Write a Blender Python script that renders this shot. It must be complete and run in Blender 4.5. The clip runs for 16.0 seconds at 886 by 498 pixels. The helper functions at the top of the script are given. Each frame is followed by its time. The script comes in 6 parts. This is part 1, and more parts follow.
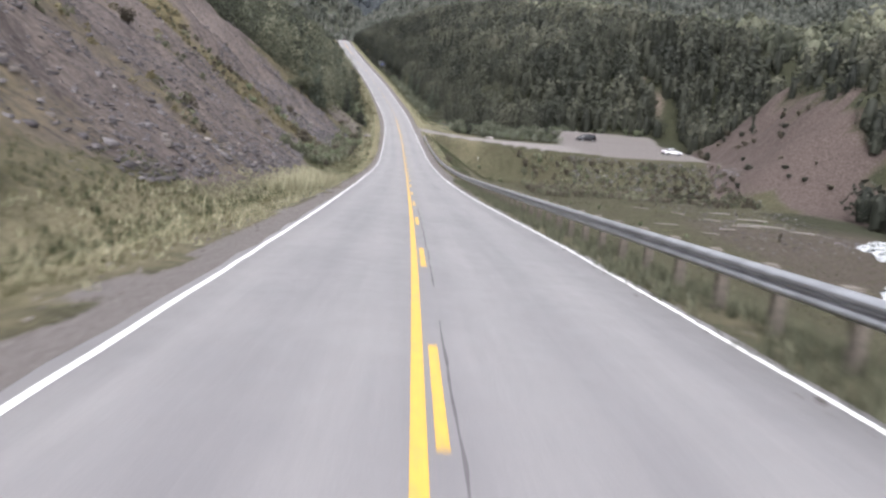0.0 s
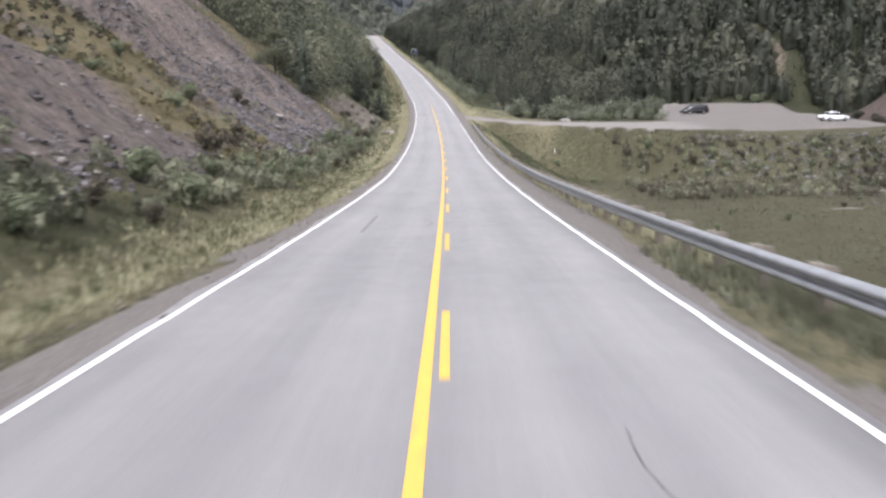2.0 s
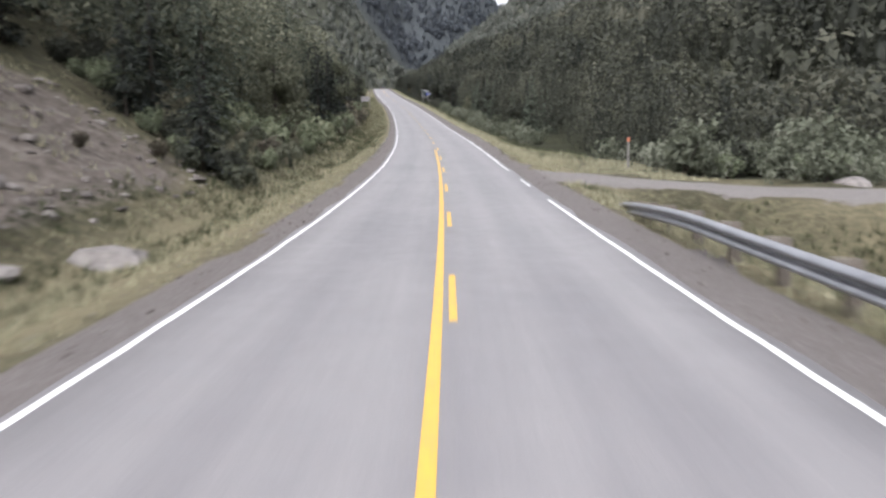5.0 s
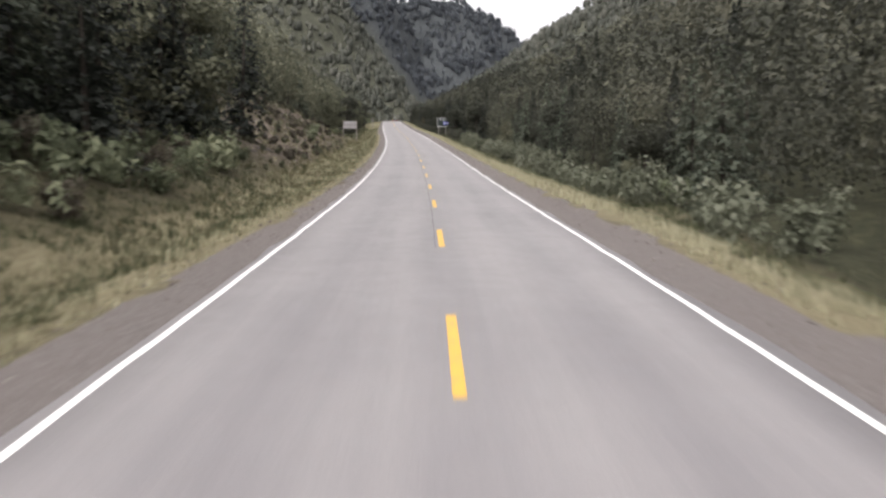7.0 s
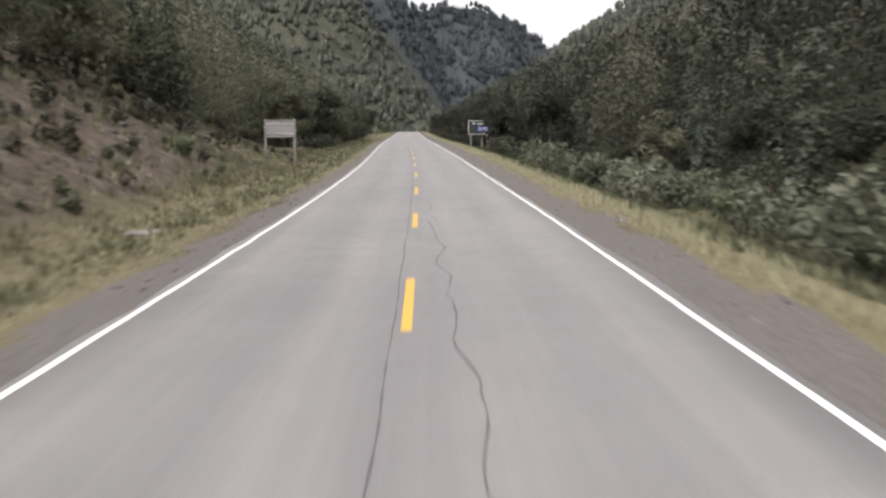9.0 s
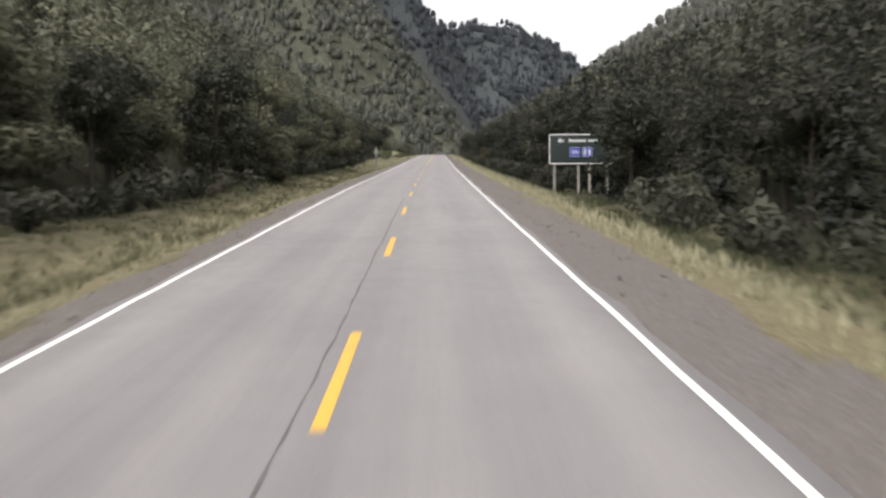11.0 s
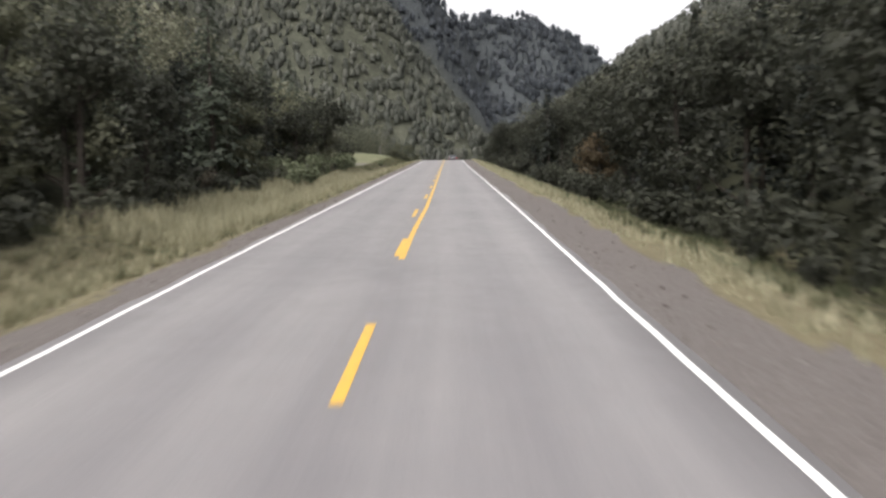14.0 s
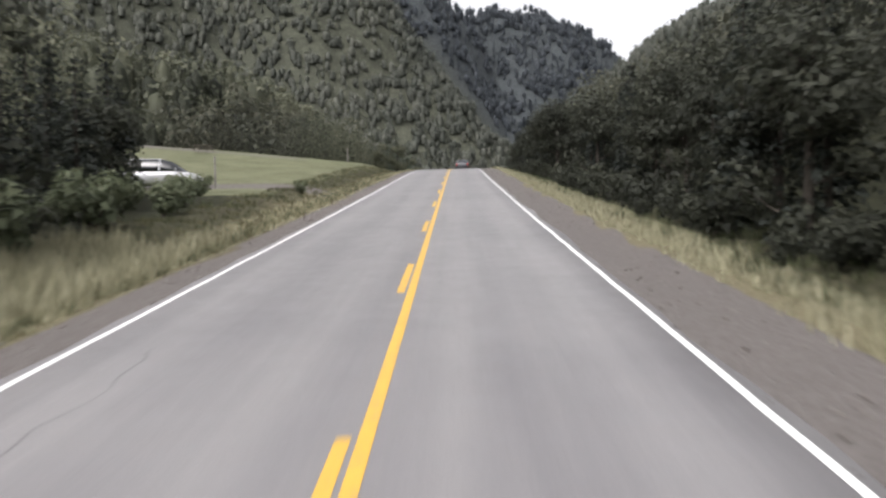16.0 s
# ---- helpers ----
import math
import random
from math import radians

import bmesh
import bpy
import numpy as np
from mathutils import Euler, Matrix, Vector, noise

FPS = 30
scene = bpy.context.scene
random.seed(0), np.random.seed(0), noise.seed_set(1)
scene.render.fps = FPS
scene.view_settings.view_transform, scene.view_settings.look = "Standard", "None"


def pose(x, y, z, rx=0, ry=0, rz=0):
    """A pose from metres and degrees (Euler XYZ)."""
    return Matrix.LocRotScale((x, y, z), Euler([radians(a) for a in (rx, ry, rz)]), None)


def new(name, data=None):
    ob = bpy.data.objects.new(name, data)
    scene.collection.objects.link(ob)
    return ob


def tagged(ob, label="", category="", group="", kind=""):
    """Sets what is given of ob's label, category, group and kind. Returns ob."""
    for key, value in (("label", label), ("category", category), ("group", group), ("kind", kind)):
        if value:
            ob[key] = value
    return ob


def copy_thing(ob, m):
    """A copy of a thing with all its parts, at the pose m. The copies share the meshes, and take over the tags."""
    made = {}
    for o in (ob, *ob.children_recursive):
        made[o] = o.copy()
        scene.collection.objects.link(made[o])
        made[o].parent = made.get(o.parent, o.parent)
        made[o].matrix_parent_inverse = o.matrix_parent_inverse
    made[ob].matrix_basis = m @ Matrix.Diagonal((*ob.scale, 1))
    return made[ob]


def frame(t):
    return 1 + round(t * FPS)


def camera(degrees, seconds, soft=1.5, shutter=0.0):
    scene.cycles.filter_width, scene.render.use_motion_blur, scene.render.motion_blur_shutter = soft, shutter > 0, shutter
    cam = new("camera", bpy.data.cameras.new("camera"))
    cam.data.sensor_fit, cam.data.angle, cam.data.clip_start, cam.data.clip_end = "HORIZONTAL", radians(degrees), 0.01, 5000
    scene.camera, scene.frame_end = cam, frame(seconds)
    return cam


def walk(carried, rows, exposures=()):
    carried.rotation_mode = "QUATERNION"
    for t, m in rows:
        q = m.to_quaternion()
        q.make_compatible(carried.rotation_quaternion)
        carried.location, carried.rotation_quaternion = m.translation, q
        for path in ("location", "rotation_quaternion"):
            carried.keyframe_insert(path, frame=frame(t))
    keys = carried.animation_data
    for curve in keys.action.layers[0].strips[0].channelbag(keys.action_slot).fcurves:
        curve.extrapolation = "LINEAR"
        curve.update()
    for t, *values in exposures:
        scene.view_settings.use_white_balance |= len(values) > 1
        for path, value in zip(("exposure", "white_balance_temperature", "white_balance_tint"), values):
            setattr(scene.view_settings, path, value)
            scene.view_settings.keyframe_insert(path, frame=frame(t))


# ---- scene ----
cam = camera(57.7, 16.0, soft=2.5, shutter=0.25)
PATH = [
    (0.0, -0.256, 0.154, 1.901, 79.289, -4.939, -1.069),
    (0.5, -0.251, 12.796, 0.997, 78.928, -4.374, 0.436),
    (1.0, -0.449, 25.637, 0.080, 78.679, -3.335, 1.550),
    (1.5, -0.645, 38.654, -0.959, 78.399, -2.349, 1.786),
    (2.0, -0.843, 52.301, -1.880, 79.064, 0.418, 1.839),
    (2.5, -1.183, 66.165, -2.763, 79.366, 1.516, 1.986),
    (3.0, -1.548, 80.422, -3.685, 79.309, 1.395, 2.162),
    (3.5, -1.990, 94.988, -4.314, 80.374, 0.298, 2.518),
    (4.0, -2.476, 109.688, -4.825, 81.053, 0.759, 2.826),
    (4.5, -3.084, 124.875, -5.000, 82.394, 0.362, 3.070),
    (5.0, -3.780, 140.150, -4.822, 83.851, 0.816, 3.423),
    (5.5, -4.616, 154.822, -4.361, 84.924, 0.550, 3.634),
    (6.0, -5.548, 168.893, -3.668, 85.726, 0.283, 3.888),
    (6.5, -6.609, 182.738, -2.810, 86.245, 0.012, 4.219),
    (7.0, -7.849, 196.730, -1.827, 86.504, -0.261, 4.648),
    (7.5, -9.317, 211.242, -0.764, 86.417, -0.534, 5.042),
    (8.0, -10.795, 226.300, 0.346, 86.701, -0.130, 5.434),
    (8.5, -12.438, 241.925, 1.626, 87.062, 0.435, 5.977),
    (9.0, -14.221, 257.364, 3.104, 87.372, 0.603, 6.404),
    (9.5, -16.045, 272.081, 4.560, 88.150, 0.569, 6.902),
    (10.0, -17.868, 286.079, 5.998, 88.420, 0.537, 7.376),
    (10.5, -19.736, 299.738, 7.479, 88.740, 0.505, 7.872),
    (11.0, -21.714, 313.432, 9.009, 88.938, 0.474, 8.415),
    (11.5, -23.851, 327.533, 10.583, 89.052, 0.442, 8.768),
    (12.0, -26.184, 342.033, 12.149, 89.100, 0.505, 9.202),
    (12.5, -28.721, 357.084, 13.783, 89.144, -0.146, 9.357),
    (13.0, -31.088, 371.854, 15.371, 89.222, -0.141, 9.403),
    (13.5, -33.405, 386.583, 16.898, 89.114, 0.093, 9.336),
    (14.0, -35.744, 401.534, 18.496, 89.028, 0.621, 9.195),
    (14.5, -38.166, 416.519, 20.150, 89.203, -0.195, 9.436),
    (15.0, -40.309, 431.015, 21.713, 89.197, 0.562, 9.609),
    (15.5, -42.462, 445.120, 23.237, 89.205, 0.981, 9.763),
    (16.0, -44.584, 458.481, 24.695, 89.160, 1.277, 9.710),
]
walk(cam, [(t, pose(x, y, z, a, b, c)) for t, x, y, z, a, b, c in PATH],
     [(0.0, 1.66, 6230, 15), (2.0, 1.75, 6230, 15), (5.0, 1.50, 6230, 15), (7.5, 1.36, 6760, 16), (9.0, 1.28, 6720, 13), (12.5, 1.30, 6800, 13), (16.0, 1.23, 6510, 13)])

# ---- sky and light: bright overcast after rain ----
SUN_EL, SUN_AZ = radians(52), radians(200)
world = bpy.data.worlds.new("overcast_sky")
scene.world = world
world.use_nodes = True
wn, wl = world.node_tree.nodes, world.node_tree.links
wn.clear()
sky = wn.new("ShaderNodeTexSky")
sky.sky_type, sky.sun_disc = "NISHITA", False
sky.sun_elevation, sky.sun_rotation = SUN_EL, SUN_AZ
sky.air_density, sky.dust_density, sky.ozone_density = 1.0, 6.0, 1.0
grey = wn.new("ShaderNodeHueSaturation")
grey.inputs["Saturation"].default_value = 0.12
wback, wout = wn.new("ShaderNodeBackground"), wn.new("ShaderNodeOutputWorld")
wback.inputs["Strength"].default_value = 0.15
wl.new(sky.outputs[0], grey.inputs["Color"])
wl.new(grey.outputs[0], wback.inputs["Color"])
wl.new(wback.outputs[0], wout.inputs["Surface"])
sun = new("sun", bpy.data.lights.new("sun", "SUN"))
sun.data.energy, sun.data.angle, sun.data.color = 0.5, radians(40), (1.0, 0.97, 0.93)
sun.matrix_basis = pose(0, 0, 200, 38, 0, -20)

# ---- materials ----
BASE_SCALE = 0.72  # scales every base colour down, so that a higher exposure whitens the sky


def material(name, rough=0.8, spec=0.3, metal=0.0):
    m = bpy.data.materials.new(name)
    m.use_nodes = True
    b = m.node_tree.nodes["Principled BSDF"]
    b.inputs["Roughness"].default_value = rough
    b.inputs["Specular IOR Level"].default_value = spec
    b.inputs["Metallic"].default_value = metal
    return m, m.node_tree.nodes, m.node_tree.links, b


def node(nodes, kind, **values):
    n = nodes.new(kind)
    for key, value in values.items():
        n.inputs[key.replace("_", " ")].default_value = value
    return n


def noise_of(nodes, links, scale, detail=4.0, rough=0.6, coords=None):
    n = node(nodes, "ShaderNodeTexNoise", Scale=scale, Detail=detail, Roughness=rough)
    if coords is not None:
        links.new(coords, n.inputs["Vector"])
    return n.outputs["Fac"]


def ramp(nodes, links, fac, stops):
    r = nodes.new("ShaderNodeValToRGB")
    e = r.color_ramp.elements
    stops = [(at, tuple(BASE_SCALE * c for c in colour)) for at, colour in stops]
    e[0].position, e[0].color = stops[0][0], (*stops[0][1], 1)
    e[1].position, e[1].color = stops[-1][0], (*stops[-1][1], 1)
    for at, colour in stops[1:-1]:
        e.new(at).color = (*colour, 1)
    links.new(fac, r.inputs["Fac"])
    return r.outputs["Color"]


def blend(nodes, links, fac, a, b):
    m = nodes.new("ShaderNodeMix")
    m.data_type = "RGBA"
    for value, at in ((fac, 0), (a, 6), (b, 7)):
        if isinstance(value, (int, float)):
            m.inputs[at].default_value = value
        elif isinstance(value, tuple):
            m.inputs[at].default_value = (*value, 1)
        else:
            links.new(value, m.inputs[at])
    return m.outputs[2]


def maths(nodes, links, op, a, b=0.0, clamp=False):
    m = nodes.new("ShaderNodeMath")
    m.operation, m.use_clamp = op, clamp
    for value, at in ((a, 0), (b, 1)):
        if isinstance(value, (int, float)):
            m.inputs[at].default_value = value
        else:
            links.new(value, m.inputs[at])
    return m.outputs[0]


def bump(nodes, links, bsdf, height, strength, distance):
    b = node(nodes, "ShaderNodeBump", Strength=strength, Distance=distance)
    links.new(height, b.inputs["Height"])
    links.new(b.outputs[0], bsdf.inputs["Normal"])


def plain(name, colour, rough=0.6, spec=0.4, metal=0.0, scale=6.0, vary=0.25, relief=0.1):
    """A painted, bare or moulded surface with two scales of wear."""
    m, n, l, b = material(name, rough, spec, metal)
    place = n.new("ShaderNodeTexCoord").outputs["Object"]
    f = maths(n, l, "MULTIPLY", noise_of(n, l, scale, 5, coords=place), 1.0)
    dark = tuple(c * (1 - vary) for c in colour)
    light = tuple(min(1, c * (1 + vary)) for c in colour)
    l.new(ramp(n, l, f, [(0.3, dark), (0.7, light)]), b.inputs["Base Color"])
    if relief:
        bump(n, l, b, noise_of(n, l, scale * 14, 3, coords=place), relief, 0.01)
    return m


def asphalt():
    m, n, l, b = material("weathered_asphalt", 0.62, 0.35)
    place = n.new("ShaderNodeTexCoord").outputs["Object"]
    big = noise_of(n, l, 0.22, 5, 0.6, place)
    mid = noise_of(n, l, 2.2, 6, 0.7, place)
    grain = noise_of(n, l, 60, 2, 0.6, place)
    at = n.new("ShaderNodeAttribute")
    at.attribute_name = "across"
    # paler, polished wheel tracks in each lane
    wave = maths(n, l, "MULTIPLY", at.outputs["Fac"], 2 * math.pi / 1.6)
    track = maths(n, l, "MULTIPLY", maths(n, l, "COSINE", wave), -0.055)
    lengthwise = n.new("ShaderNodeAttribute")
    lengthwise.attribute_name = "along"
    pair = n.new("ShaderNodeCombineXYZ")
    l.new(at.outputs["Fac"], pair.inputs[0])
    l.new(maths(n, l, "MULTIPLY", lengthwise.outputs["Fac"], 0.035), pair.inputs[1])
    streak = noise_of(n, l, 2.6, 5, 0.65, pair.outputs[0])
    mixv = maths(n, l, "ADD", maths(n, l, "MULTIPLY", big, 0.40), maths(n, l, "MULTIPLY", mid, 0.22))
    mixv = maths(n, l, "ADD", mixv, maths(n, l, "MULTIPLY", streak, 0.38))
    mixv = maths(n, l, "ADD", mixv, track)
    colour = ramp(n, l, mixv, [(0.30, (0.175, 0.170, 0.176)), (0.5, (0.235, 0.228, 0.232)), (0.70, (0.295, 0.285, 0.286))])
    speck = ramp(n, l, grain, [(0.35, (0.72, 0.72, 0.72)), (0.65, (1.18, 1.18, 1.18))])
    mul = n.new("ShaderNodeMix")
    mul.data_type, mul.blend_type = "RGBA", "MULTIPLY"
    mul.inputs[0].default_value = 0.55
    l.new(colour, mul.inputs[6])
    l.new(speck, mul.inputs[7])
    l.new(mul.outputs[2], b.inputs["Base Color"])
    rough = maths(n, l, "ADD", maths(n, l, "MULTIPLY", mid, 0.3), 0.42)
    l.new(rough, b.inputs["Roughness"])
    bump(n, l, b, grain, 0.25, 0.006)
    return m


def paint(name, colour):
    m, n, l, b = material(name, 0.55, 0.4)
    place = n.new("ShaderNodeTexCoord").outputs["Object"]
    worn = noise_of(n, l, 9, 6, 0.75, place)
    wear = ramp(n, l, worn, [(0.34, tuple(0.45 * c + 0.11 for c in colour)), (0.46, tuple(0.88 * c for c in colour)), (0.62, colour)])
    l.new(wear, b.inputs["Base Color"])
    bump(n, l, b, noise_of(n, l, 70, 2, coords=place), 0.2, 0.004)
    return m


def ground_material():
    m, n, l, b = material("ground_cover", 0.95, 0.15)
    place = n.new("ShaderNodeTexCoord").outputs["Object"]

    def attr(name):
        a = n.new("ShaderNodeAttribute")
        a.attribute_name = name
        return a.outputs["Fac"]
    n1 = noise_of(n, l, 0.35, 6, 0.65, place)
    n2 = noise_of(n, l, 2.4, 5, 0.7, place)
    n3 = noise_of(n, l, 14, 4, 0.7, place)
    n4 = noise_of(n, l, 0.06, 4, 0.6, place)

    def edge(name, soft=0.35):
        # a mask whose border is ragged
        v = maths(n, l, "ADD", attr(name), maths(n, l, "MULTIPLY", maths(n, l, "SUBTRACT", n2, 0.5), 0.9))
        v = maths(n, l, "SUBTRACT", v, 0.5 - soft / 2)
        return maths(n, l, "DIVIDE", v, soft, True)
    fresh = ramp(n, l, n2, [(0.3, (0.030, 0.031, 0.018)), (0.5, (0.058, 0.057, 0.033)), (0.7, (0.098, 0.090, 0.056))])
    straw = ramp(n, l, n3, [(0.3, (0.095, 0.083, 0.050)), (0.5, (0.165, 0.147, 0.090)), (0.72, (0.255, 0.231, 0.152))])
    fresh = blend(n, l, ramp(n, l, n1, [(0.42, (0.0, 0.0, 0.0)), (0.6, (1.0, 1.0, 1.0))]), fresh, ramp(n, l, n3, [(0.3, (0.026, 0.024, 0.014)), (0.7, (0.068, 0.062, 0.037))]))
    colour = blend(n, l, edge("dry", 0.6), fresh, straw)
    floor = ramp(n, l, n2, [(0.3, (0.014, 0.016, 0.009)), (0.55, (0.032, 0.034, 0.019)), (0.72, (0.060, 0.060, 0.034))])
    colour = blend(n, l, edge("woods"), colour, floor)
    slate = ramp(n, l, n3, [(0.25, (0.053, 0.047, 0.044)), (0.45, (0.090, 0.081, 0.077)), (0.6, (0.119, 0.108, 0.103)), (0.8, (0.192, 0.180, 0.170))])
    slate = blend(n, l, maths(n, l, "MULTIPLY", n1, 0.75), slate, (0.098, 0.083, 0.077))
    coarse = ramp(n, l, n2, [(0.32, (0.52, 0.51, 0.52)), (0.5, (1.14, 1.13, 1.14)), (0.68, (1.75, 1.74, 1.72))])
    mul = n.new("ShaderNodeMix")
    mul.data_type, mul.blend_type = "RGBA", "MULTIPLY"
    mul.inputs[0].default_value = 1.0
    l.new(slate, mul.inputs[6])
    l.new(coarse, mul.inputs[7])
    slate = mul.outputs[2]
    # long streaks of coarser, darker or rustier debris running down the slope
    down = n.new("ShaderNodeCombineXYZ")
    l.new(maths(n, l, "MULTIPLY", attr("fall"), 0.42), down.inputs[0])
    split = n.new("ShaderNodeSeparateXYZ")
    l.new(place, split.inputs[0])
    l.new(maths(n, l, "MULTIPLY", split.outputs[2], 0.06), down.inputs[1])
    streak = noise_of(n, l, 1.0, 6, 0.68, down.outputs[0])
    tone = ramp(n, l, streak, [(0.34, (0.86, 0.79, 0.75)), (0.45, (1.58, 1.52, 1.50)), (0.56, (1.78, 1.68, 1.56)), (0.68, (2.45, 2.36, 2.22))])
    streaked = n.new("ShaderNodeMix")
    streaked.data_type, streaked.blend_type = "RGBA", "MULTIPLY"
    streaked.inputs[0].default_value = 1.0
    l.new(slate, streaked.inputs[6])
    l.new(tone, streaked.inputs[7])
    slate = streaked.outputs[2]
    colour = blend(n, l, edge("scree", 0.3), colour, slate)
    mossy = ramp(n, l, n2, [(0.3, (0.056, 0.051, 0.030)), (0.45, (0.106, 0.094, 0.052)), (0.58, (0.142, 0.116, 0.066)), (0.75, (0.155, 0.118, 0.080))])
    colour = blend(n, l, edge("band", 0.45), colour, mossy)
    earth = ramp(n, l, n2, [(0.3, (0.046, 0.039, 0.029)), (0.5, (0.112, 0.092, 0.073)), (0.75, (0.205, 0.176, 0.147))])
    colour = blend(n, l, edge("soil", 0.4), colour, earth)
    sand = ramp(n, l, n2, [(0.3, (0.066, 0.055, 0.046)), (0.5, (0.130, 0.112, 0.096)), (0.75, (0.225, 0.200, 0.176))])
    colour = blend(n, l, edge("sandy", 0.4), colour, sand)
    red = ramp(n, l, n2, [(0.3, (0.034, 0.026, 0.023)), (0.5, (0.068, 0.053, 0.047)), (0.75, (0.120, 0.098, 0.088))])
    colour = blend(n, l, edge("red", 0.4), colour, red)
    stone = ramp(n, l, n3, [(0.25, (0.072, 0.065, 0.062)), (0.5, (0.134, 0.122, 0.116)), (0.75, (0.222, 0.206, 0.197))])
    stone = blend(n, l, maths(n, l, "MULTIPLY", n1, 0.5), stone, (0.118, 0.106, 0.100))
    colour = blend(n, l, edge("gravel", 0.22), colour, stone)
    pale = ramp(n, l, n3, [(0.25, (0.115, 0.106, 0.100)), (0.5, (0.185, 0.172, 0.163)), (0.75, (0.265, 0.250, 0.238))])
    colour = blend(n, l, edge("pale", 0.22), colour, pale)
    lawn = ramp(n, l, n1, [(0.3, (0.098, 0.108, 0.060)), (0.5, (0.136, 0.143, 0.084)), (0.7, (0.180, 0.180, 0.112))])
    colour = blend(n, l, edge("lawn", 0.3), colour, lawn)
    # distant slopes are coloured paler and with less contrast
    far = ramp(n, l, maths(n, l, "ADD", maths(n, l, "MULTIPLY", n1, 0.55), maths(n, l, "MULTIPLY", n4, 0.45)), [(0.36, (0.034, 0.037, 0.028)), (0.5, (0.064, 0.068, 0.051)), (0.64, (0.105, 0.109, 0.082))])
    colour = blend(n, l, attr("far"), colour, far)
    # the far hump's haze, put into its blue-grey ground colour
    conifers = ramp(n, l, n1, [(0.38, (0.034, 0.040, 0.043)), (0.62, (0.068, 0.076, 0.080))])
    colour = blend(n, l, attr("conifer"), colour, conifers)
    l.new(colour, b.inputs["Base Color"])
    bump(n, l, b, maths(n, l, "ADD", n3, n2), 0.7, 0.08)
    return m


def leaves(name, dark, mid, light, rough=0.65, thin=0.4):
    m, n, l, b = material(name, rough, 0.22)
    geo = n.new("ShaderNodeNewGeometry")
    at = n.new("ShaderNodeAttribute")
    at.attribute_name = "tint"
    ob = n.new("ShaderNodeObjectInfo")
    v = maths(n, l, "MULTIPLY", geo.outputs["Random Per Island"], 0.26)
    v = maths(n, l, "ADD", v, maths(n, l, "MULTIPLY", at.outputs["Fac"], 0.58))
    v = maths(n, l, "ADD", v, maths(n, l, "MULTIPLY", ob.outputs["Random"], 0.15))
    dark, mid, light = ((0.975 * c[0], c[1], 1.10 * c[2]) for c in (dark, mid, light))
    colour = ramp(n, l, v, [(0.1, dark), (0.5, mid), (0.9, light)])
    l.new(colour, b.inputs["Base Color"])
    if thin:
        # thin leaves let part of the light through
        through_leaf, both = n.new("ShaderNodeBsdfTranslucent"), n.new("ShaderNodeMixShader")
        l.new(colour, through_leaf.inputs["Color"])
        both.inputs[0].default_value = thin
        l.new(b.outputs[0], both.inputs[1])
        l.new(through_leaf.outputs[0], both.inputs[2])
        l.new(both.outputs[0], n["Material Output"].inputs["Surface"])
    return m


